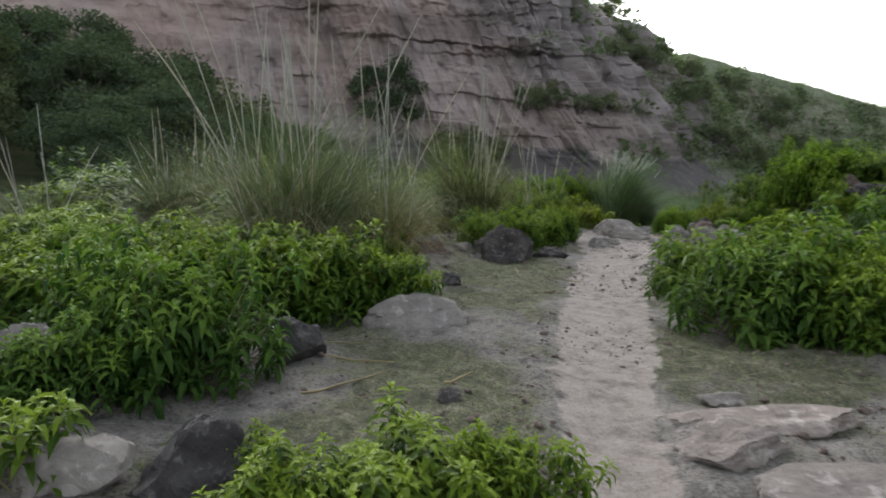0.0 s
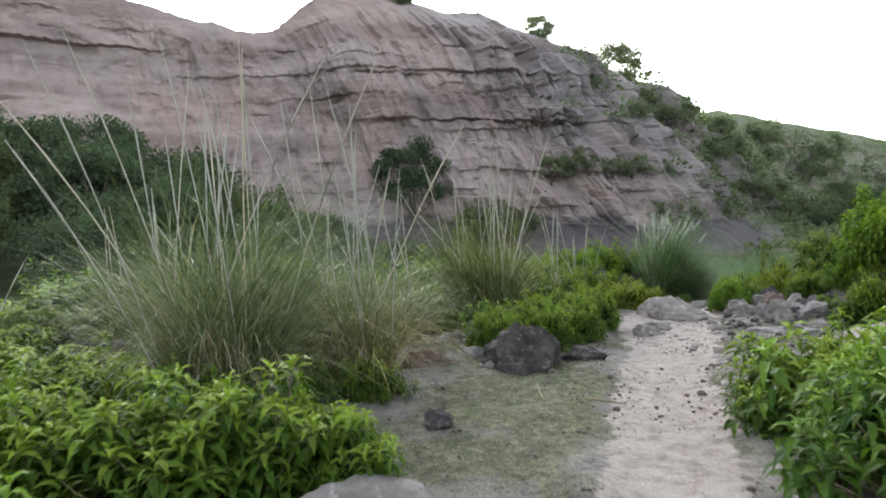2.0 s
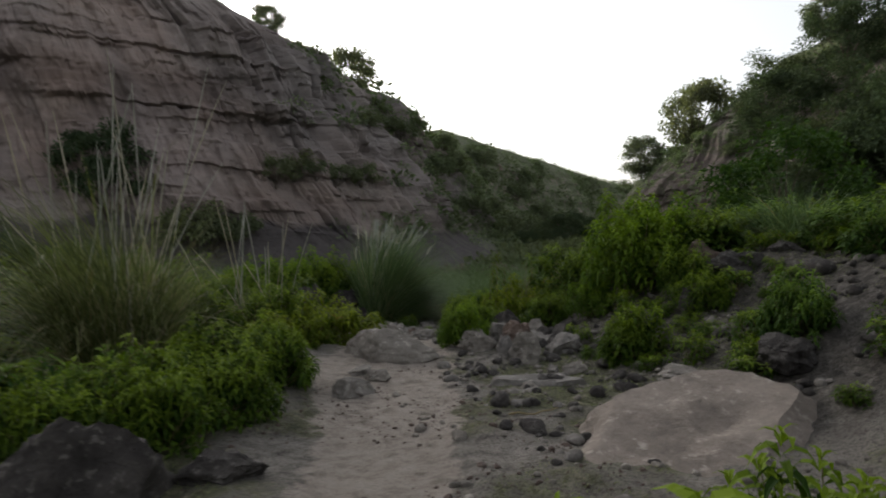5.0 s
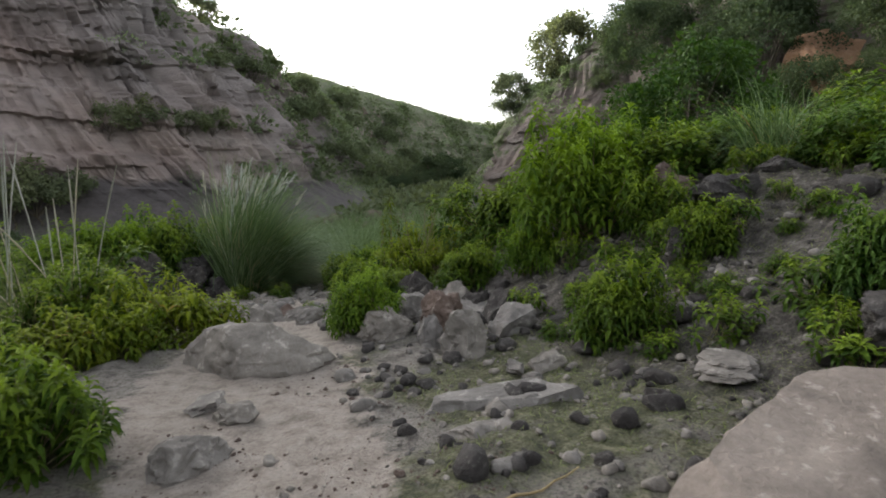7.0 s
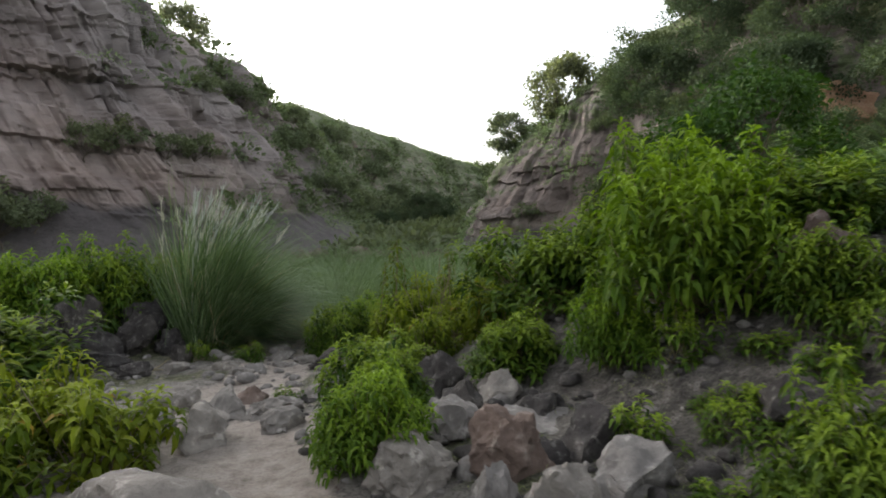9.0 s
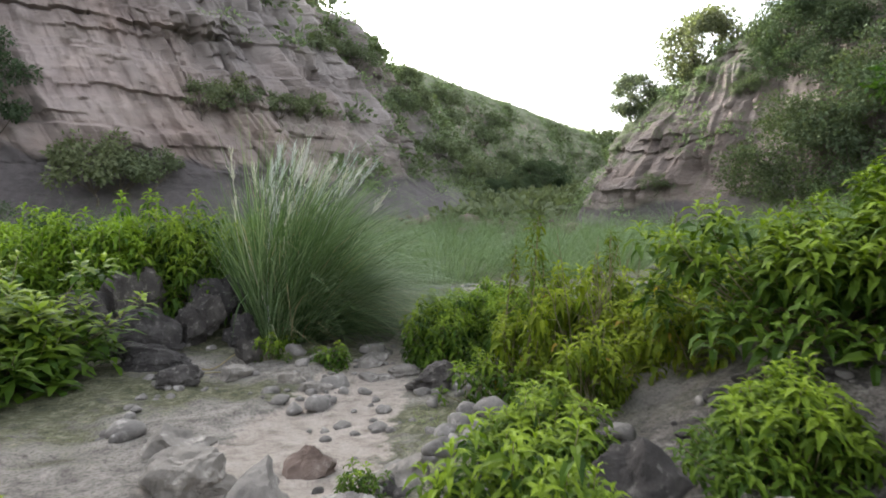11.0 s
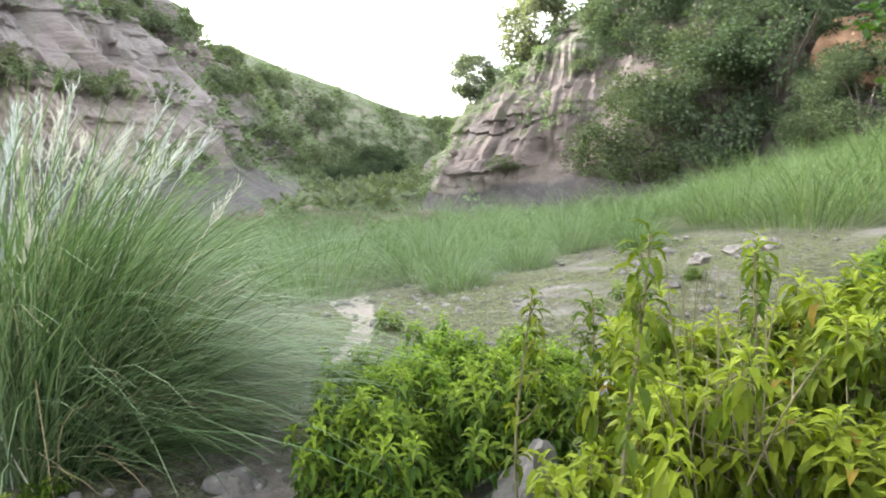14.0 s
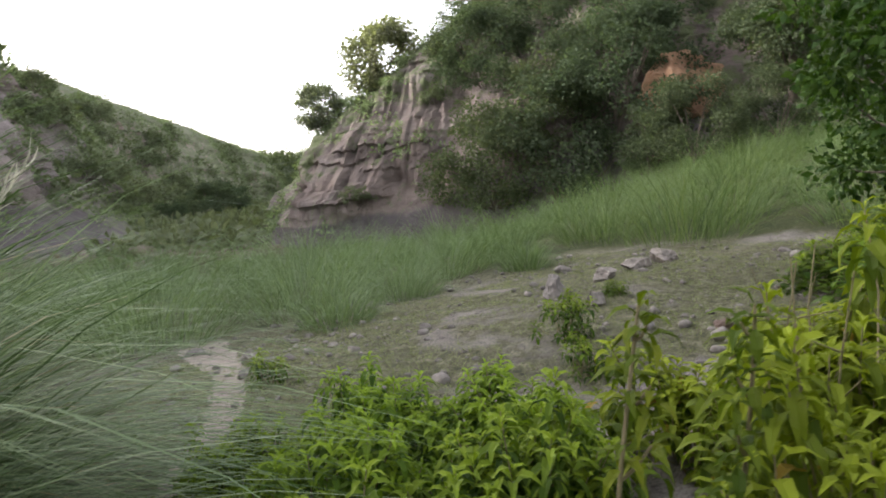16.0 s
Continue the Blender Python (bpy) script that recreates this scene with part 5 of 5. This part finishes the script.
for row in (
        ("boulder", -.42, 1.25, .95, .55, .27, ROCK_PALE, "smooth pale sandstone slab sloping out of the turf", 1, 25, .4), ("boulder", -1.03, .1, .45, .42, .32, ROCK_DARK, DARK, 2, 0, .3),
        ("stone", -.35, 3.05, .3, .26, .16, ROCK_DARK, "small dark weathered stone", 3, 10, .3), ("stone", .21, -.52, .15, .13, .09, ROCK_DARK, "small dark weathered stone", 4, 0, .3),
        ("boulder", 1.84, -.1, .36, .2, .1, ROCK_PALE, "flat pale stone lying on the sand", 5, 8, .3), ("boulder", 2.0, -.42, 1.3, .36, .13, ROCK_TAN, "long low pale sandstone outcrop in the sand", 6, 14, .5),
        ("boulder", 1.68, -.95, .55, .35, .16, ROCK_TAN, PALE, 7, 12, .4), ("boulder", 2.0, -1.35, 1.2, .6, .13, ROCK_TAN, "long low pale sandstone outcrop in the sand", 8, 12, .5),
        ("boulder", -.66, -1.85, .42, .36, .3, ROCK_DARK, DARK, 9, 0, .3), ("boulder", -1.12, -1.95, .46, .4, .2, ROCK_PALE, PALE, 10, 20, .35), ("boulder", -2.3, -.85, .7, .55, .4, ROCK_PALE, PALE, 11, 20, .3),
        ("boulder", .1, 5.9, .95, .8, .55, ROCK_DARK, "large dark angular boulder beneath shrubs", 12, 30, .5), ("boulder", .75, 6.2, .6, .4, .16, ROCK_DARK, DARK, 13, 0, .5), ("boulder", -1.1, 5.5, .62, .4, .2, ROCK_BROWN, BROWN, 14, 10, .4),
        ("boulder", 2.25, 10.5, 1.4, .85, .4, ROCK_PALE, "broad smooth pale boulder where the path drops", 15, -20, .5), ("boulder", 1.68, 8.6, .55, .4, .19, ROCK_PALE, PALE, 16, 30, .4), ("stone", 2.0, 9.2, .3, .22, .13, ROCK_PALE, "small pale weathered stone", 17, 0, .3), ("stone", 1.85, 9.5, .35, .25, .1, ROCK_PALE, "small pale weathered stone", 18, 60, .3),
        ("boulder", 4.1, 6.3, 2.6, 1.35, .42, ROCK_TAN, "huge flat pale sandstone slab with a dark hollow", 19, 20, .5), ("boulder", 3.7, 8.5, 1.1, .5, .18, ROCK_PALE, "flat pale cracked stone slab", 20, 5, .5), ("stone", 3.25, 8.1, .45, .25, .08, ROCK_PALE, "flat pale weathered stone", 21, 10, .4),
        ("boulder", 3.9, 9.8, .52, .45, .38, ROCK_PALE, PALE, 22, 20, .3), ("boulder", 4.05, 10.5, .62, .5, .42, ROCK_BROWN, "angular brown boulder with a flat top", 23, -15, .25), ("boulder", 3.75, 10.1, .34, .3, .3, ROCK_PALE, PALE, 24, 70, .3),
        ("boulder", 6.95, 10.75, .75, .5, .5, ROCK_BROWN, "dark red-brown block on the slope", 25, -10, .2), ("stone", 4.25, 9.0, .26, .2, .16, ROCK_PALE, "white weathered limestone lump", 26, 0, .3), ("stone", 4.02, 9.05, .22, .18, .1, ROCK_PALE, "white weathered limestone lump", 27, 40, .3),
        ("boulder", 4.9, 12.2, .42, .3, .2, ROCK_PALE, PALE, 28, 10, .3), ("boulder", 4.75, 11.3, .42, .36, .2, ROCK_DARK, DARK, 29, 80, .3), ("boulder", 4.45, 12.5, .5, .42, .42, ROCK_DARK, DARK, 30, 10, .25),
        ("boulder", 2.5, 12.15, .45, .55, .3, ROCK_PALE, "rounded pale boulder among stones", 31, -30, .35), ("boulder", 3.06, 12.3, .36, .28, .16, ROCK_PALE, PALE, 32, 20, .35), ("boulder", 3.1, 12.85, .56, .35, .16, ROCK_PALE, PALE, 33, 10, .35), ("boulder", 2.4, 13.5, .6, .4, .24, ROCK_PALE, PALE, 34, 20, .35), ("boulder", 3.05, 13.75, .36, .3, .19, ROCK_BROWN, BROWN, 35, 0, .3),
        ("boulder", 4.84, 11.95, .42, .35, .22, ROCK_PALE, PALE, 36, 30, .3), ("boulder", 4.55, 11.2, 1.0, .6, .17, ROCK_PALE, "broad flat pale rock shelf", 37, 10, .5), ("boulder", 4.3, 11.6, .4, .4, .3, ROCK_DARK, DARK, 38, 0, .3),
        ("boulder", 1.2, 18.2, 1.0, .7, .5, ROCK_DARK, "large dark rock under the bank", 39, 10, .25), ("boulder", 1.55, 17.3, .8, .5, .28, ROCK_DARK, DARK, 40, 5, .3), ("boulder", 1.85, 18.6, .65, .6, .65, ROCK_DARK, DARK, 41, 40, .2), ("boulder", 2.55, 17.6, .36, .34, .3, ROCK_DARK, "grey angular broken stone", 42, 15, .25),
        ("boulder", 2.05, 19.1, .85, .6, .7, ROCK_DARK, "tilted dark slab in the bank", 43, 30, .2), ("boulder", 2.35, 18.6, .6, .5, .42, ROCK_DARK, DARK, 44, 60, .25), ("boulder", .4, 18.3, 1.0, .8, .7, ROCK_DARK, "large dark rock under the bank", 45, 10, .25), ("boulder", 1.2, 18.9, 1.2, .8, .85, ROCK_DARK, "large dark rock under the bank", 46, 70, .25),
        ("stone", 3.82, 16.5, .42, .28, .13, ROCK_PALE, "flat pale stone in the path", 47, 0, .4), ("stone", 4.2, 16.65, .46, .3, .11, ROCK_PALE, "flat pale stone in the path", 48, 20, .4), ("stone", 2.98, 16.3, .3, .22, .1, ROCK_PALE, "flat pale weathered stone", 49, 0, .4), ("stone", 3.2, 16.1, .34, .26, .1, ROCK_PALE, "flat pale weathered stone", 50, 50, .4),
        ("boulder", 4.32, 15.85, .55, .4, .24, ROCK_DARK, DARK, 51, 20, .3), ("stone", 3.85, 17.15, .44, .3, .15, ROCK_PALE, "pale stone step in the path", 52, 0, .4), ("stone", 3.95, 17.5, .4, .3, .12, ROCK_PALE, "pale stone step in the path", 53, 30, .4), ("stone", 4.05, 17.9, .4, .3, .12, ROCK_PALE, "pale stone step in the path", 54, 70, .4),
        ("boulder", 11.0, 20.9, .44, .4, .36, ROCK_PALE, "pale block at the edge of the terrace", 55, 10, .25), ("stone", 10.4, 19.8, .32, .24, .17, ROCK_PALE, "small pale weathered stone", 56, 0, .3), ("boulder", 13.5, 21.1, .75, .45, .22, ROCK_PALE, "flat pale slab at the terrace edge", 57, 20, .3), ("boulder", 14.3, 21.0, .6, .45, .26, ROCK_PALE, PALE, 58, 50, .3),
        ("boulder", 12.35, 21.0, .42, .36, .22, ROCK_PALE, PALE, 59, 0, .3), ("stone", 10.1, 18.1, .3, .2, .12, ROCK_BROWN, "small brown weathered stone", 60, 0, .3), ("stone", 7.15, 18.15, .2, .15, .09, ROCK_PALE, "small pale weathered stone", 61, 0, .3), ("stone", 7.3, 24.6, .3, .2, .12, ROCK_PALE, "small pale weathered stone", 62, 0, .3), ("stone", 7.3, 22.9, .28, .22, .11, ROCK_PALE, "small pale weathered stone", 63, 0, .3),
        ("boulder", 3.55, 10.75, .6, .45, .3, ROCK_PALE, PALE, 70, 30, .3), ("boulder", 4.5, 10.0, .45, .4, .25, ROCK_PALE, PALE, 71, 0, .3), ("boulder", 4.7, 10.6, .5, .4, .3, ROCK_DARK, DARK, 72, 60, .3), ("boulder", 3.4, 11.5, .5, .4, .25, ROCK_PALE, PALE, 73, 10, .3),
        ("boulder", 4.0, 11.3, .5, .45, .32, ROCK_PALE, PALE, 74, 100, .3), ("boulder", 5.3, 12.6, .6, .4, .3, ROCK_PALE, PALE, 75, 20, .3), ("boulder", 5.6, 9.9, .5, .4, .25, ROCK_DARK, DARK, 76, 0, .3), ("boulder", 6.2, 9.6, .6, .45, .3, ROCK_DARK, DARK, 77, 50, .3), ("boulder", 6.9, 9.9, .8, .6, .4, ROCK_DARK, DARK, 78, 20, .3),
        ("boulder", 7.6, 9.8, .5, .4, .18, ROCK_DARK, DARK, 79, 70, .3), ("boulder", 2.1, 12.6, .55, .4, .25, ROCK_PALE, PALE, 80, 15, .3), ("boulder", 2.75, 13.1, .5, .36, .2, ROCK_PALE, PALE, 81, 80, .35), ("boulder", 3.5, 13.3, .4, .3, .18, ROCK_PALE, PALE, 82, 0, .35), ("boulder", 2.2, 14.3, .5, .4, .2, ROCK_PALE, PALE, 83, 30, .35),
        ("boulder", 1.9, 16.4, .45, .35, .2, ROCK_DARK, DARK, 84, 0, .3), ("boulder", 2.4, 16.8, .4, .3, .16, ROCK_PALE, PALE, 85, 40, .35), ("boulder", 5.0, 7.9, .6, .4, .1, ROCK_PALE, PALE, 86, 10, .35), ("boulder", 5.6, 7.2, .7, .5, .3, ROCK_DARK, DARK, 87, 30, .3), ("boulder", -.7, 6.9, .4, .3, .2, ROCK_DARK, DARK, 88, 0, .3), ("boulder", -.9, 8.3, .5, .4, .2, ROCK_PALE, PALE, 89, 30, .35),
        ("boulder", 5.4, 16.4, .5, .42, .42, ROCK_PALE, PALE, 64, 30, .3), ("boulder", -5.9, 6.1, .7, .5, .3, ROCK_DARK, DARK, 65, 0, .3), ("boulder", 4.75, 4.1, .6, .5, .7, ROCK_PALE, PALE, 66, 0, .3)):
    slab = row[3] > 1 and ("slab" in row[7] or "outcrop" in row[7])
    dome = "smooth" in row[7]
    rock(*row, tilt=(6, -4) if row[3] > 2 else (0, 0), cuts=9 if slab else 4 if dome else 14, flat=(.45 if row[3] > 2 else .3) if slab else 1.0, rough=.045 if slab or dome else .085, detail=5 if slab or row[3] > .5 else 4)


outcrop = new("rock_outcrop", rock_mesh(95, 4.3, 6.2, 4.7, ROCK_ORANGE, 16, 4, .1))
outcrop.matrix_basis = pose(39.2, 33.4, 5.2, 0, 0, 30)
tagged(outcrop, "bare orange sandstone outcrop on the hillside", "rock outcrop")


def pebbles(name, count, x0, x1, y0, y1, size, mat, label, seed, keep_off=0.3):
    """Loose stones too many to count, each a small cut lump, partly sunk."""
    r = np.random.default_rng(seed)
    shapes = []
    for k in range(6):
        me_ = rock_mesh(900 + k, 1, .8, .55, mat, 9, 2, .04)
        shapes.append((np.array([v.co for v in me_.vertices]), np.array([list(p.vertices) for p in me_.polygons])))
        bpy.data.meshes.remove(me_)
    verts, faces, base = [], [], 0
    X, Y = r.uniform(x0, x1, count), r.uniform(y0, y1, count)
    ok = (r.random(count) > keep_off * track(X, Y) * 1.2) & (vnoise(X * .8, Y * .8, 5) > -.35)
    X, Y = X[ok], Y[ok]
    Z, S, A = height(X, Y), size * r.lognormal(0, .55, len(X)), r.uniform(0, 6.28, len(X))
    for i in range(len(X)):
        v, f = shapes[i % 6]
        c, s = math.cos(A[i]), math.sin(A[i])
        w = v @ np.array([[c, s, 0], [-s, c, 0], [0, 0, 1]]) * S[i]
        verts.append(w + [X[i], Y[i], Z[i] + .12 * S[i]])
        faces.append(f + base)
        base += len(v)
    tagged(new(name, mesh_from(name, np.concatenate(verts), np.concatenate(faces), mat)), label, "stones", kind="stuff")


pebbles("pebbles", 2200, -2.5, 3.5, -3, 10, .022, ROCK_BROWN, "small loose pebbles and clods on the earth", 71, .25)
pebbles("path_grit", 4600, .4, 3.2, -3.5, 13, .014, ROCK_BROWN, "crumbs of earth and grit on the footpath", 78, 0)
pebbles("rubble_chips", 520, 2.1, 5.2, 3.8, 9.5, .04, ROCK_PALE, "flat chips of pale stone beside the footpath", 79)
pebbles("loose_stones", 850, 2.8, 9.5, 5.8, 13.5, .06, ROCK_PALE, "loose pale stones strewn over the slope", 72)
pebbles("dark_stones", 900, 2.8, 9.5, 5.8, 13.5, .085, ROCK_DARK, "loose dark stones strewn over the slope", 73)
pebbles("path_stones", 330, 1.6, 4.8, 11.2, 19, .1, ROCK_PALE, "pale stones along the descending path", 74, .2)
pebbles("terrace_stones", 1100, 5.5, 16, 17.5, 25, .06, ROCK_PALE, "scattered pale stones on the grassy terrace", 75)

pebbles("fallen_rocks", 900, -2, 24, 49, 58, .42, ROCK_BROWN, "fallen rocks heaped below the cliff", 77)
pebbles("gully_stones", 200, -1.6, .2, 5.6, 9.5, .1, ROCK_PALE, "pale stones strewn in a shallow gully", 76)

# short dry turf in patches
r = np.random.default_rng(80)
n = 120000
X = np.r_[r.uniform(-2.6, 4.5, n // 2), r.uniform(4.5, 16, n // 2), r.uniform(4.2, 9.5, n // 4)]
Y = np.r_[r.uniform(-3, 15, n // 2), r.uniform(16.5, 24, n // 2), r.uniform(5.5, 12.5, n // 4)]
cover = fbm(X * .8, Y * .8, 5, 4, .6) + .35 * np.exp(-((X - .3) / .9) ** 2) + .35 * vnoise(X * 3, Y * 3, 1) + .8 * smooth(17, 19, Y) - 1.5 * track(X, Y)
ok = cover > .18
X, Y = X[ok], Y[ok]
a, t = r.uniform(0, 6.28, len(X)), r.uniform(.3, 1.1, len(X))
d = np.stack([np.cos(a) * np.sin(t), np.sin(a) * np.sin(t), np.cos(t)], -1)
v, f, _ = ribbons(np.stack([X, Y, height(X, Y) - .005], -1), d, r.uniform(.025, .08, len(X)) * (1 + .6 * smooth(16, 17, Y)), r.uniform(.004, .008, len(X)), r.uniform(.2, 1.2, len(X)), 2)
tagged(new("short_turf", mesh_from("short_turf", v, f, TURF_BLADE)), "short sparse yellow-green turf in patches", "grass", kind="stuff")

# dry canes lying about
def cane(x, y, length, turn, label="dry straw-coloured cane lying on the ground"):
    t = np.linspace(-.5, .5, 7)[:, None]
    c, s = math.cos(radians(turn)), math.sin(radians(turn))
    px, py = x + t[:, 0] * length * c, y + t[:, 0] * length * s
    line = np.stack([px, py, height(px, py) + .012 + .02 * t[:, 0] ** 2], -1)
    ob = new("dry_cane", mesh_from("dry_cane", *tubes([line], [np.linspace(.009, .004, 7)], 5), STRAW))
    tagged(ob, label, "dry stalk", "dry canes")


for row in ((-.75, .15, .9, 5), (-.45, -.35, .7, 50), (.2, -.05, .3, 60), (-.9, .45, .6, 20), (.35, 4.5, .5, 100), (1.0, 4.2, .4, 20), (2.2, 17.0, .9, 10), (2.2, 17.4, .6, 60), (3.2, 7.3, .5, 15)):
    cane(*row)

for ob in list(spare) + big + skyline + hang + bushes:
    for o in list(ob.children_recursive) + [ob]:
        bpy.data.objects.remove(o)
